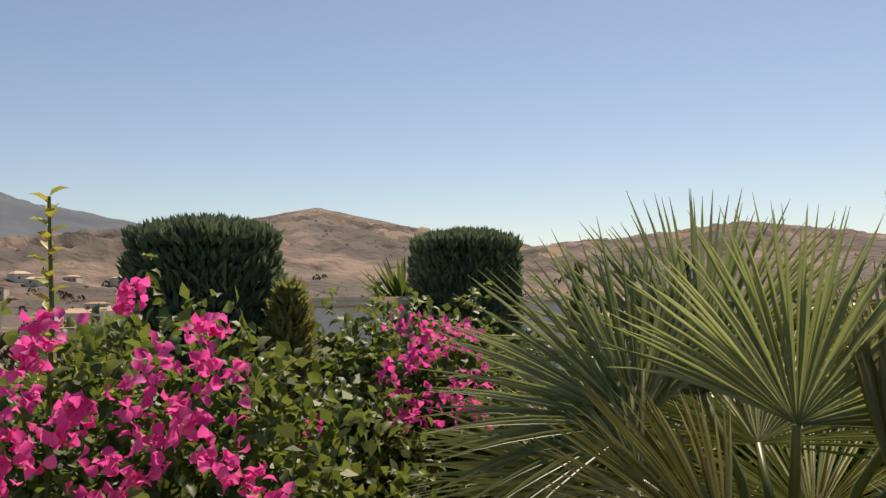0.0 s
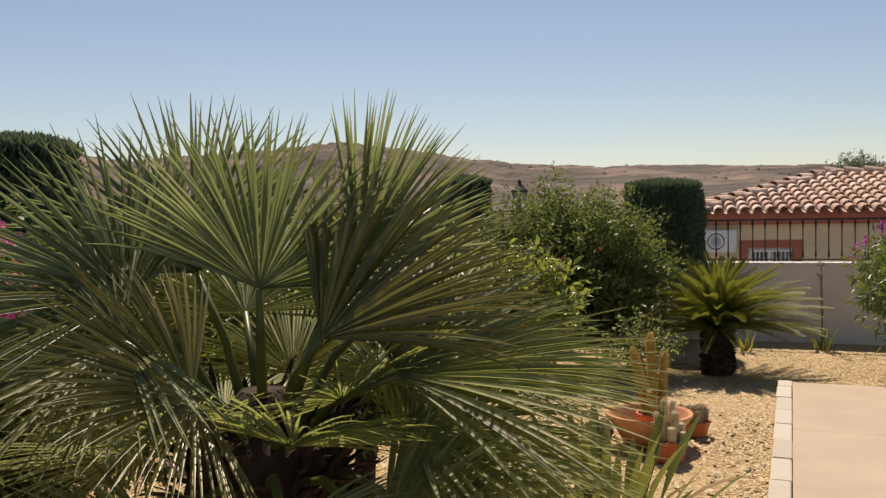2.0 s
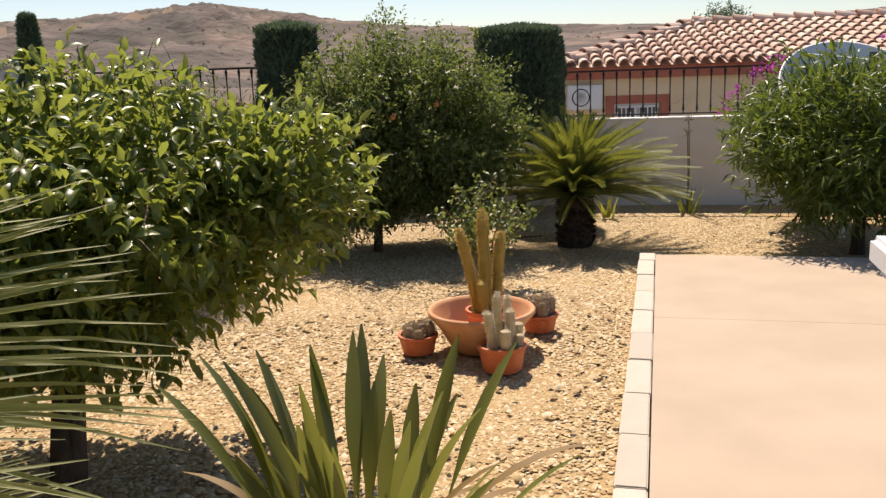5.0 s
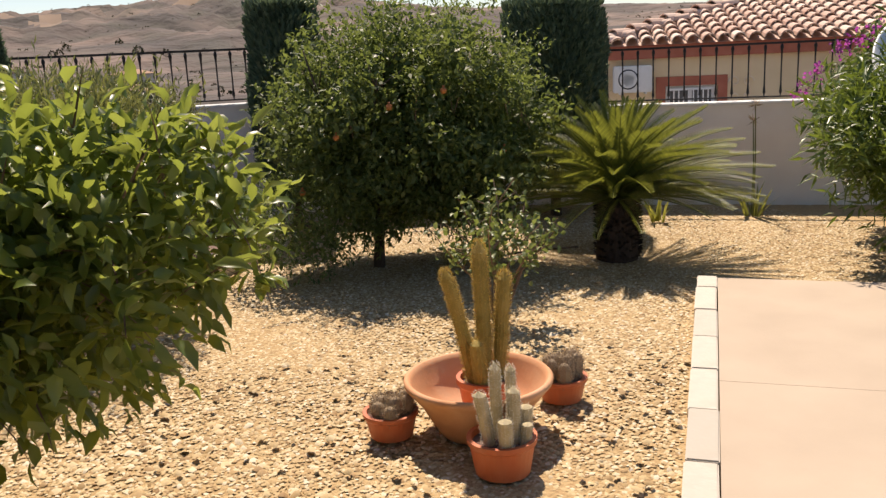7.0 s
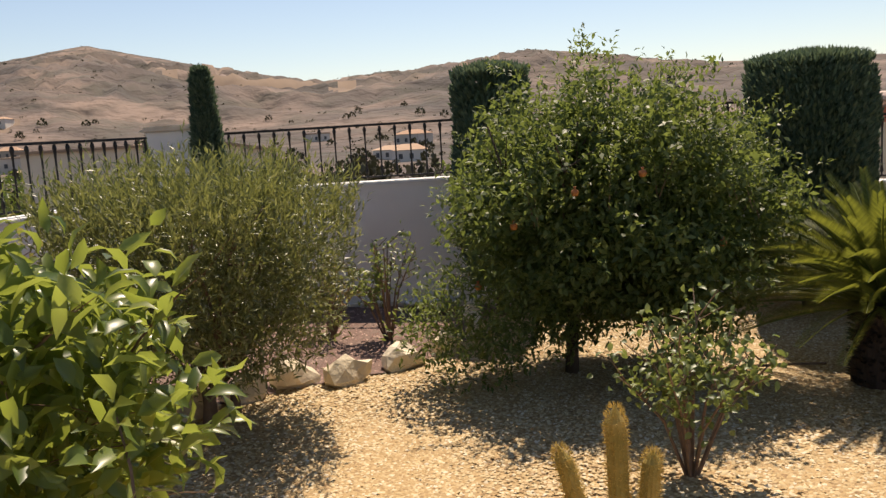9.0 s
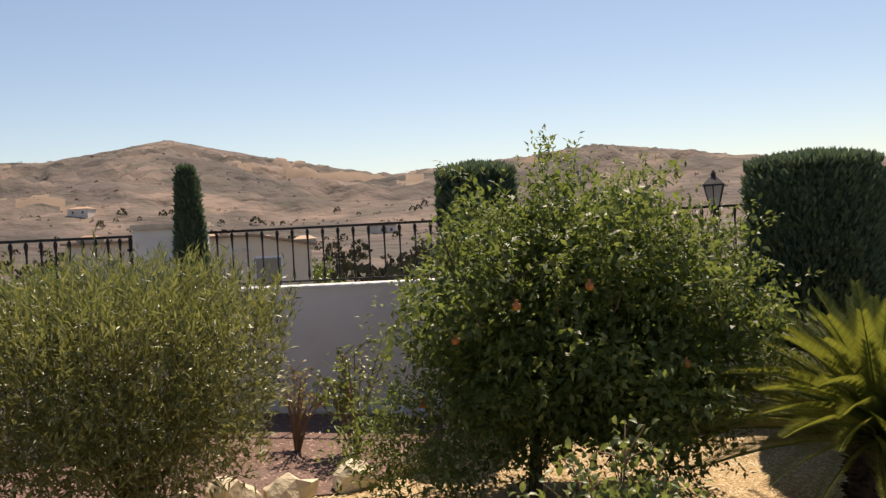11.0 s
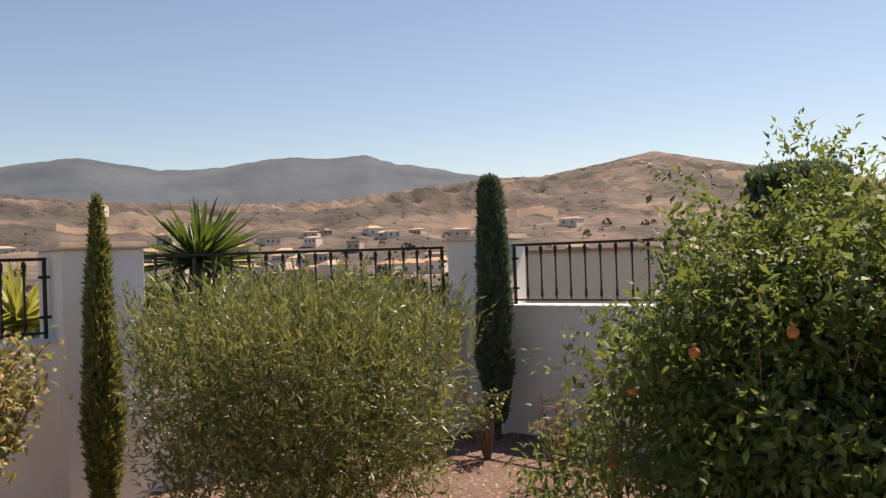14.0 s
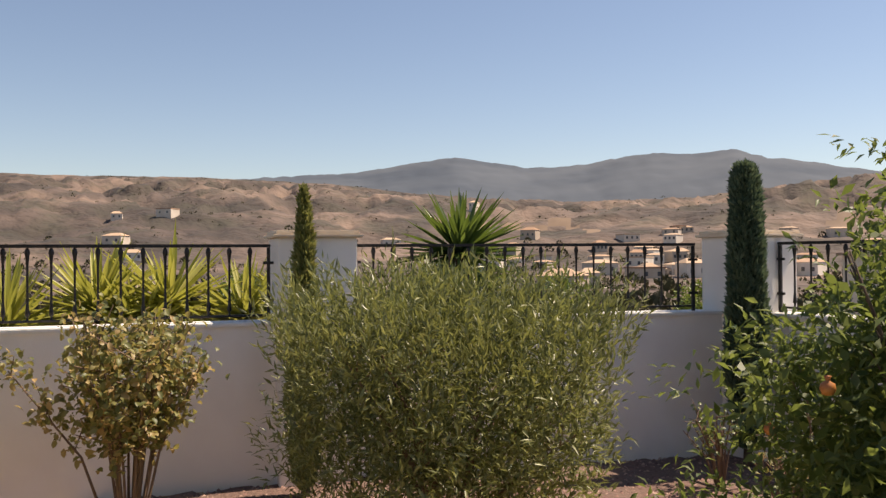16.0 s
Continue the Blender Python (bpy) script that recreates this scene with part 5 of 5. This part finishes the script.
def neighbour_house():
    """Long cream house, eaves level with the eye; local x runs along the front, y goes back."""
    ob = thing("neighbour_house", 0, 0, 0, "cream single-storey house with barrel-tiled hip roof and red trim", "house")
    org = Vector((11.05, 12.05))
    ob.matrix_basis = Matrix(((H_DIR.x, H_NRM.x, 0, org.x), (H_DIR.y, H_NRM.y, 0, org.y), (0, 0, 1, 0), (0, 0, 0, 1)))
    L, D, z0, ze = 12.3, 7.0, -1.6, 1.16
    wx, ww, wz0, wz1 = 0.86, 0.77, 0.05, 0.74
    t = 0.25
    bm = bmesh.new()
    box(bm, (0, 0, z0), (wx, t, ze))
    box(bm, (wx + ww, 0, z0), (L, t, ze))
    box(bm, (wx, 0, z0), (wx + ww, t, wz0))
    box(bm, (wx, 0, wz1), (wx + ww, t, ze))
    part("front_wall", bm, M_CREAM, ob)
    for nm, lo, hi in (("side_wall", (0, t, z0), (t, D, ze)), ("side_wall", (L - t, t, z0), (L, D, ze)), ("back_wall", (t, D - t, z0), (L - t, D, ze))):
        part(nm, newbox(lo, hi), M_CREAM, ob)
    part("eave_band", newbox((-0.12, -0.12, ze), (L + 0.12, D + 0.12, ze + 0.2), 0.01), M_REDTRIM, ob, "red painted eave band")
    win = part("window", newbox((wx + 0.02, 0.13, wz0 + 0.02), (wx + ww - 0.02, 0.15, wz1 - 0.02)), M_GLASS, ob, "dark window with white bars and red surround")
    bm = bmesh.new()
    for lo, hi in (((wx - 0.14, -0.03, wz0 - 0.14), (wx, 0.02, wz1 + 0.14)), ((wx + ww, -0.03, wz0 - 0.14), (wx + ww + 0.14, 0.02, wz1 + 0.14)), ((wx, -0.03, wz1), (wx + ww, 0.02, wz1 + 0.14)), ((wx, -0.03, wz0 - 0.14), (wx + ww, 0.02, wz0))):
        box(bm, lo, hi)
    part("surround", bm, M_REDTRIM, win, "red window surround")
    bm = bmesh.new()
    for k in range(5):
        x = wx + 0.02 + (ww - 0.09) * k / 4
        if k in (0, 2, 4):
            box(bm, (x, 0.09, wz0 + 0.05), (x + 0.05, 0.128, wz1 - 0.05))
    box(bm, (wx, 0.088, wz0), (wx + ww, 0.126, wz0 + 0.05))
    box(bm, (wx, 0.088, wz1 - 0.05), (wx + ww, 0.126, wz1))
    part("window_sash", bm, M_WHITE, win)
    for k in range(10):
        x = wx + 0.06 + (ww - 0.12) * k / 9
        part("grille_bar", lathe([(0.009, wz0 + 0.03), (0.009, wz1 - 0.03)], 6), M_WHITE, win).location = (x, 0.02, 0)
    part("grille_rail", newbox((wx + 0.02, 0.005, wz1 - 0.07), (wx + ww - 0.02, 0.035, wz1 - 0.04)), M_WHITE, win)
    # hip roof deck
    o, rise, hip = 0.2, 0.71, 2.7
    ez = ze + 0.2
    bm = bmesh.new()
    c = [bm.verts.new(p) for p in ((-o, -o, ez), (L + o, -o, ez), (L + o, D + o, ez), (-o, D + o, ez))]
    r = [bm.verts.new((hip, D / 2 - 0.9, ez + rise)), bm.verts.new((L - hip, D / 2 - 0.9, ez + rise))]
    bm.faces.new((c[0], c[1], r[1], r[0]))
    bm.faces.new((c[1], c[2], r[1]))
    bm.faces.new((c[2], c[3], r[0], r[1]))
    bm.faces.new((c[3], c[0], r[0]))
    bm.faces.new(c[::-1])
    roof = part("roof", bm, M_TILE_J, ob, "pink-brown barrel tile roof")
    # barrel tiles on the front slope
    run = D / 2 - 0.9 + o
    sl = math.hypot(run, rise)
    ang = math.atan2(rise, run)
    tl, tw = 0.32, 0.22
    bm = bmesh.new()
    rows = []
    for y, rr in ((0.0, 0.098), (tl + 0.05, 0.08)):
        rows.append([bm.verts.new((rr * math.cos(math.pi * k / 6), y, rr * math.sin(math.pi * k / 6) + (0.035 if y == 0 else 0.0))) for k in range(7)])
    for k in range(6):
        bm.faces.new((rows[0][k], rows[0][k + 1], rows[1][k + 1], rows[1][k]))
    low = [bm.verts.new(v.co * 0.86) for v in rows[0]]
    for k in range(6):
        bm.faces.new((rows[0][k + 1], rows[0][k], low[k], low[k + 1]))
    tm = bpy.data.meshes.new("roof_tile")
    bm.to_mesh(tm)
    bm.free()
    tm.materials.append(M_TILE)
    nrow, ncol = int(sl / tl), int((L + 2 * o) / tw)
    cnt, rest = 0, []
    tv = np.array([v.co[:] for v in tm.vertices])
    tf = np.array([list(p.vertices) for p in tm.polygons])
    for i in range(nrow + 1):
        for j in range(ncol):
            x, s = -o + tw * (j + 0.5), i * tl - 0.04
            f = s / sl
            if x < -o + (hip + o) * f + 0.05 or x > L + o - (hip + o) * f or s > sl - 0.1:
                continue
            m = Matrix.Translation((x, -o + s * math.cos(ang), ez + s * math.sin(ang) + 0.012)) @ Matrix.Rotation(ang, 4, "X") @ Matrix.Rotation(random.uniform(-.03, .03), 4, "Z")
            if x < 7.2 and cnt < 300:
                q = new("roof_tile", tm)
                q.parent = roof
                q.matrix_basis = m
                cnt += 1
            else:
                rest.append((tv @ np.array(m.to_3x3()).T) + np.array(m.translation))
    # the hip slope to the side
    run2, sl2 = hip + o, math.hypot(hip + o, rise)
    ang2 = math.atan2(rise, run2)
    for i in range(int(sl2 / tl) + 1):
        for j in range(int((D + 2 * o) / tw)):
            y, s = -o + tw * (j + 0.5), i * tl - 0.04
            f = s / sl2
            if y < -o + run * f or y > D + o - (D / 2 + 0.9 + o) * f:
                continue
            m = Matrix.Translation((-o + s * math.cos(ang2), y, ez + s * math.sin(ang2) + 0.012)) @ Matrix.Rotation(-math.pi / 2, 4, "Z") @ Matrix.Rotation(ang2, 4, "X")
            rest.append((tv @ np.array(m.to_3x3()).T) + np.array(m.translation))
    V = np.concatenate(rest)
    F = (tf[None] + (np.arange(len(rest)) * len(tv))[:, None, None]).reshape(-1, 4)
    tagged(put("roof_tiles", mesh_np("roof_tiles", V, F), M_TILE_J, roof), kind="stuff")
    # ridge and hip caps
    for a, b in ((Vector((-o, -o, ez)), Vector((hip, D / 2 - 0.9, ez + rise))), (Vector((hip, D / 2 - 0.9, ez + rise)), Vector((L - hip, D / 2 - 0.9, ez + rise)))):
        n = int((b - a).length / 0.38)
        q = (b - a).to_track_quat("Y", "Z").to_matrix().to_4x4()
        for k in range(n):
            rt = new("ridge_tile", tm)
            rt.parent = roof
            rt.matrix_basis = Matrix.Translation(a.lerp(b, k / n) + Vector((0, 0, 0.05))) @ q @ Matrix.Diagonal((1.15, 1.0, 1.1, 1))
    # scroll ornament
    for sx in (-1, 1):
        for sz in (-1, 1):
            bm = bmesh.new()
            tube(bm, [(1.97 + sx * (0.1 + 0.085 * math.cos(a) * (1 - a / 9)), -0.02, 0.66 + sz * (0.11 + 0.085 * math.sin(a) * (1 - a / 9))) for a in np.linspace(0, 5.2, 12)], [0.013] * 12, 5)
            part("scroll_ornament", bm, M_BEIGE, ob, "pale scrolled iron ornament")
    # air conditioner
    ac = thing("air_conditioner", 0, 0, 0, "white outdoor air conditioner unit mounted on a cream wall", "air conditioner")
    ac.matrix_basis = ob.matrix_basis @ Matrix.Translation((0.07, -0.3, 0.68)) @ Matrix.Scale(0.7, 4)
    part("casing", newbox((0, 0, 0), (0.8, 0.3, 0.56), 0.02), M_AC, ac)
    part("fan_grille", lathe([(0.2, 0.0), (0.21, 0.012), (0.19, 0.02), (0.05, 0.022)], 28), M_DARK, ac, "round dark fan grille").matrix_basis = Matrix.Translation((0.3, -0.002, 0.28)) @ Matrix.Rotation(math.pi / 2, 4, "X")
    for k in range(4):
        part("grille_ring", lathe([(0.04 + 0.045 * k, 0.0), (0.048 + 0.045 * k, 0.006), (0.04 + 0.045 * k, 0.01)], 24), M_AC, ac).matrix_basis = Matrix.Translation((0.3, -0.024, 0.28)) @ Matrix.Rotation(math.pi / 2, 4, "X")
    for x in (0.12, 0.66):
        part("bracket", newbox((x, 0.0, -0.04), (x + 0.03, 0.335, -0.002)), M_AC, ac)


neighbour_house()


def satellite_dish():
    ob = thing("satellite_dish", 8.15, 5.1, -0.14, "large pale grey satellite dish behind the oleander", "satellite dish")
    bm = bmesh.new()
    R = 0.62
    prof = [(R * t, 0.22 * t * t) for t in np.linspace(0.02, 1, 9)]
    bowl = lathe(prof + [(R + 0.015, 0.222), (R + 0.015, 0.2)] + [(R * t, 0.22 * t * t - 0.018) for t in np.linspace(0.98, 0.02, 8)], 40)
    d = part("reflector", bowl, M_DISH, ob, smooth=True)
    aim = Vector((-0.35, -0.55, 0.75))
    d.matrix_basis = Matrix.Translation((0, 0, 1.08)) @ aim.to_track_quat("Z", "Y").to_matrix().to_4x4()
    part("mast", tube(bmesh.new(), [(0, 0, -0.3), (0, 0, 1.06)], [0.03, 0.03], 10), M_DISH, ob)
    tip = Vector((0, 0, 1.08)) + aim.normalized() * 0.55
    for k in range(3):
        a = 2.1 * k
        p = d.matrix_basis @ Vector((R * 0.95 * math.cos(a), R * 0.95 * math.sin(a), 0.2))
        part("feed_arm", tube(bmesh.new(), [p, tip], [0.008, 0.008], 6), M_DISH, ob)
    part("receiver", lathe([(0.03, -0.05), (0.035, 0.0), (0.03, 0.06)], 12), M_DARK, ob).location = tip


satellite_dish()


def street_lamp():
    ob = thing("street_lamp", 12.0, 20.0, -1.7, "black lantern street lamp on a slim iron post", "street lamp")
    part("post", lathe([(0.14, 0.0), (0.14, 0.3), (0.09, 0.36), (0.06, 0.6), (0.045, 3.1), (0.08, 3.14), (0.06, 3.2)], 14), M_IRON, ob)
    bm = lathe([(0.09, 3.2), (0.1, 3.24), (0.215, 3.66), (0.215, 3.68)], 6)
    part("lantern_glass", bm, M_LAMPGLASS, ob, "clear tapering lantern glass")
    for k in range(6):
        a = k * math.pi / 3
        part("lantern_bar", tube(bmesh.new(), [(0.105 * math.cos(a), 0.105 * math.sin(a), 3.22), (0.225 * math.cos(a), 0.225 * math.sin(a), 3.68)], [0.014, 0.014], 5), M_IRON, ob)
    part("lantern_roof", lathe([(0.27, 3.68), (0.25, 3.72), (0.1, 3.86), (0.05, 3.9), (0.06, 3.95), (0.01, 4.02)], 6), M_IRON, ob)


street_lamp()


def simple_house(name, x, y, z, w, d, h, rise, turn, label, wall_m, roof_m, nwin=2, group="village houses", windows=True):
    ob = thing(name, x, y, z, label, "house", group, rz=turn)
    part("wall", newbox((-w / 2, -d / 2, -3.0), (w / 2, d / 2, h)), wall_m, ob)
    bm = bmesh.new()
    o = 0.3 * min(1.0, w / 8)
    if rise > 0:
        c = [bm.verts.new(p) for p in ((-w / 2 - o, -d / 2 - o, h), (w / 2 + o, -d / 2 - o, h), (w / 2 + o, d / 2 + o, h), (-w / 2 - o, d / 2 + o, h))]
        r = [bm.verts.new((-w / 2 + w * 0.25, 0, h + rise)), bm.verts.new((w / 2 - w * 0.25, 0, h + rise))]
        for q in ((c[0], c[1], r[1], r[0]), (c[1], c[2], r[1]), (c[2], c[3], r[0], r[1]), (c[3], c[0], r[0]), tuple(c[::-1])):
            bm.faces.new(q)
    else:
        box(bm, (-w / 2 - 0.1, -d / 2 - 0.1, h), (w / 2 + 0.1, d / 2 + 0.1, h + 0.35))
    part("roof", bm, roof_m, ob)
    if windows:
        for k in range(nwin):
            xx = -w / 2 + w * (k + 0.5) / nwin
            part("window", newbox((xx - 0.35, -d / 2 - 0.05, h * 0.35), (xx + 0.35, -d / 2 + 0.1, h * 0.35 + 0.9)), M_GLASS, ob)
    return ob


def near_gable():
    """Beige gable end seen through the north railing."""
    ob = thing("gable_house", 0, 0, 0, "beige rendered house end with small window behind railing", "house")
    ob.matrix_basis = pose(1.2, 22.2, 0, 0, 0, 6)
    bm = bmesh.new()
    pr = [(-3.0, -2.4), (2.2, -2.4), (2.2, 1.14), (0.95, 1.4), (-3.0, 1.4)]
    lo = [bm.verts.new((x, 0, z)) for x, z in pr]
    hi = [bm.verts.new((x, 6, z)) for x, z in pr]
    bm.faces.new(lo)
    bm.faces.new(hi[::-1])
    for i in range(5):
        j = (i + 1) % 5
        bm.faces.new((lo[i], lo[j], hi[j], hi[i]))
    part("wall", bm, M_BEIGE, ob)
    bm = bmesh.new()
    box(bm, (-3.1, -0.1, 1.404), (0.95, 6.1, 1.46))
    box(bm, (0, -0.1, 0), (1.4, 6.1, 0.06), Matrix.Translation((0.95, 0, 1.404)) @ Matrix.Rotation(0.205, 4, "Y"))
    part("roof", bm, M_HOUSE_R, ob)
    w = part("window", newbox((0.95, -0.03, 0.1), (1.5, 0.04, 0.9)), M_GLASS, ob, "dark window")
    part("window_frame", newbox((0.9, -0.02, 0.05), (1.55, 0.02, 0.95)), M_WHITE, w)
    for sx in (-1, 1):
        for sz in (-1, 1):
            bm = bmesh.new()
            tube(bm, [(0.62 + sx * (0.14 + 0.11 * math.cos(a) * (1 - a / 9)), -0.03, 0.95 + sz * (0.13 + 0.11 * math.sin(a) * (1 - a / 9))) for a in np.linspace(0, 5.2, 10)], [0.018] * 10, 5)
            part("scroll_ornament", bm, M_WHITE, ob, "pale scrolled iron ornament")


near_gable()
yucca(-0.5, 9.9, -1.4, 2.85, 0.62, "tall dark yucca with sword leaves beyond the wall", M_YUCCA, 4, 170, 2)
for _i, (_x, _y, _t, _r) in enumerate(((-2.4, 7.2, 2.35, 0.68), (-2.2, 7.8, 2.4, 0.72), (-1.9, 8.4, 2.25, 0.6), (-1.65, 8.85, 2.35, 0.55), (-2.6, 6.5, 2.2, 0.65), (-2.1, 7.45, 2.15, 0.6))):
    yucca(_x, _y, -1.4, _t, _r, "yellow-green yucca rosette beyond the garden wall", M_AGAVE, 1, 120, _i)
yucca(4.0, 18.0, -1.7, 1.6, 0.7, "dark green yucca beside a beige house", M_YUCCA, 2, 70, 7)


def village():
    """Houses on the valley slope, by bearing and distance."""
    rnd = random.Random(21)
    spots = []
    for _ in range(46):
        spots.append((rnd.gauss(30, 6.5), rnd.uniform(140, 330)))
    for _ in range(8):
        spots.append((rnd.uniform(42, 70), rnd.uniform(260, 480)))
    for _ in range(16):
        spots.append((rnd.uniform(-12, 16), rnd.uniform(130, 260)))
    for az, r in spots:
        x, y, z = hill_height(az, r)
        w, h = rnd.uniform(5, 10), rnd.uniform(2.4, 4.0)
        simple_house("village_house", x, y, z - 0.3, w * 0.7, rnd.uniform(5, 8), h * 0.8, rnd.choice((0, 0.5, 0.8, 1.0)), radians(az) + rnd.uniform(-0.5, 0.5), "small pale house among scrub on the valley slope", M_HOUSE_W, M_HOUSE_R, rnd.choice((2, 3)))


village()


def scrub():
    """Uncountable bushes of the valley and hills, as clumps of leaf flakes."""
    rnd = random.Random(5)
    P, D, L = [], [], []
    for _ in range(7500):
        az = rnd.uniform(-56, 80)
        r = math.exp(rnd.uniform(math.log(60), math.log(860)))
        if noise.noise(Vector((az * 0.12, math.log(r) * 4, 0))) < -0.12:
            continue
        x, y, z = hill_height(az, r)
        s = rnd.uniform(0.3, 1.0) * (0.6 + r / 900)
        k = 18 if r < 200 else 10
        for _k in range(k):
            d = Vector((rnd.gauss(0, 1), rnd.gauss(0, 1), abs(rnd.gauss(0, 0.8)))).normalized()
            P.append((x + d.x * s * 0.55, y + d.y * s * 0.55, z + d.z * s * 0.6))
            D.append((d.x + rnd.gauss(0, .5), d.y + rnd.gauss(0, .5), d.z + 0.4))
            L.append(s * 0.7)
    for _ in range(520):
        az, r = rnd.uniform(-14, 74), math.exp(rnd.uniform(math.log(50), math.log(330)))
        x, y, z = hill_height(az, r)
        s = rnd.uniform(0.8, 2.0)
        for _k in range(40):
            d = Vector((rnd.gauss(0, 1), rnd.gauss(0, 1), abs(rnd.gauss(0, 0.9)))).normalized()
            P.append((x + d.x * s * 0.6, y + d.y * s * 0.6, z + d.z * s * 0.9))
            D.append((d.x + rnd.gauss(0, .5), d.y + rnd.gauss(0, .5), d.z + 0.4))
            L.append(s * 0.5)
    P, D, L = np.array(P), np.array(D), np.array(L)
    tagged(put("scrub", leaves("scrub", P, D, RNG.normal(size=P.shape), L, L * 0.7, "flake"), M_SCRUB), "dry dark scrub bushes scattered over the valley", "scrub", kind="stuff")


scrub()


def far_tree(x, y, z, h, r, label):
    ob = thing("far_tree", x, y, z, label, "tree", "trees beyond the garden")
    part("trunk", tube(bmesh.new(), [(0, 0, -0.5), (0, 0, h * 0.9)], [0.12, 0.05], 7), M_BARK, ob)
    shrub_crown("crown", ob, 2200, (r, r, r * 0.75), (0, 0, h), M_OLEANDER if r > 1.1 else M_CYPRESS, r * (0.14 if r > 1.1 else 0.26), r * 0.06, "narrow", 0.1, 0.3, x, twigs=False)


far_tree(20.25, 16.2, -1.6, 3.85, 0.6, "dark treetop showing above the tiled roof")
for _x, _y, _h, _r in ((-14, 38, 1.2, 1.5), (-24, 40, 1.0, 1.7), (-30, 36, 1.1, 1.8), (-36, 34, 0.9, 1.6), (-8, 44, 1.2, 1.6), (3, 40, 1.0, 1.4), (-41, 31, 1.0, 2.0), (-18, 30, 0.8, 1.2)):
    far_tree(_x, _y, -2.6, _h + 0.6, _r, "rounded dark tree on the valley floor")

# ---- pieces of the paving and gravel ----
def kerb_blocks():
    bm = newbox((-0.213, 0.0, -0.12), (0.213, 0.11, 0.028), 0.005)
    me = bpy.data.meshes.new("kerb_block")
    bm.to_mesh(me)
    bm.free()
    me.materials.append(M_KERB)
    rot = Matrix(((KU.x, KW.x, 0, 0), (KU.y, KW.y, 0, 0), (0, 0, 1, 0), (0, 0, 0, 1)))
    rnd = random.Random(2)
    for i in range(25):
        o = new("kerb_block", me)
        o.parent = patio
        x, y = kp(-0.25 if i == 0 else -0.155 - i * 0.43, rnd.uniform(-0.003, 0.003))
        cut = Matrix.Diagonal((0.55, 1, 1, 1)) if i == 0 else Matrix.Identity(4)      # the end block is cut
        o.matrix_basis = Matrix.Translation((x, y, rnd.uniform(-0.003, 0.003))) @ rot @ Matrix.Rotation(rnd.uniform(-0.006, 0.006), 4, "Z") @ cut


kerb_blocks()


def loose_pebbles():
    """Single stones on top of the gravel round the cactus pots."""
    T, F = pebble_shape()
    rnd = random.Random(3)
    kinds = []
    for k in range(6):
        v = T * (1 + RNG.normal(size=(len(T), 1)) * 0.1) * np.array([1, rnd.uniform(0.55, 0.9), 0.5])
        me = mesh_np("pebble", v, F)
        me.materials.append(M_PEBBLE_ONE)
        me.polygons.foreach_set("use_smooth", [True] * len(me.polygons))
        kinds.append(me)
    floor = bpy.data.objects["floor"]
    p = scatter(900, 2.6, 4.9, 3.0, 5.4)
    n = 0
    for x, y, z in p:
        if n >= 300 or min(math.hypot(x - a, y - b) - c for a, b, c in ((3.7, 4.27, 0.2), (3.585, 3.95, 0.13), (3.41, 4.42, 0.12), (4.12, 4.32, 0.12))) < 0.02:
            continue
        o = new("pebble", rnd.choice(kinds))
        o.parent = floor
        s = rnd.uniform(0.014, 0.026)
        o.matrix_basis = Matrix.Translation((x, y, z + 0.02)) @ Euler((rnd.uniform(-.3, .3), rnd.uniform(-.3, .3), rnd.uniform(0, 6.3))).to_matrix().to_4x4() @ Matrix.Scale(s, 4)
        n += 1


loose_pebbles()
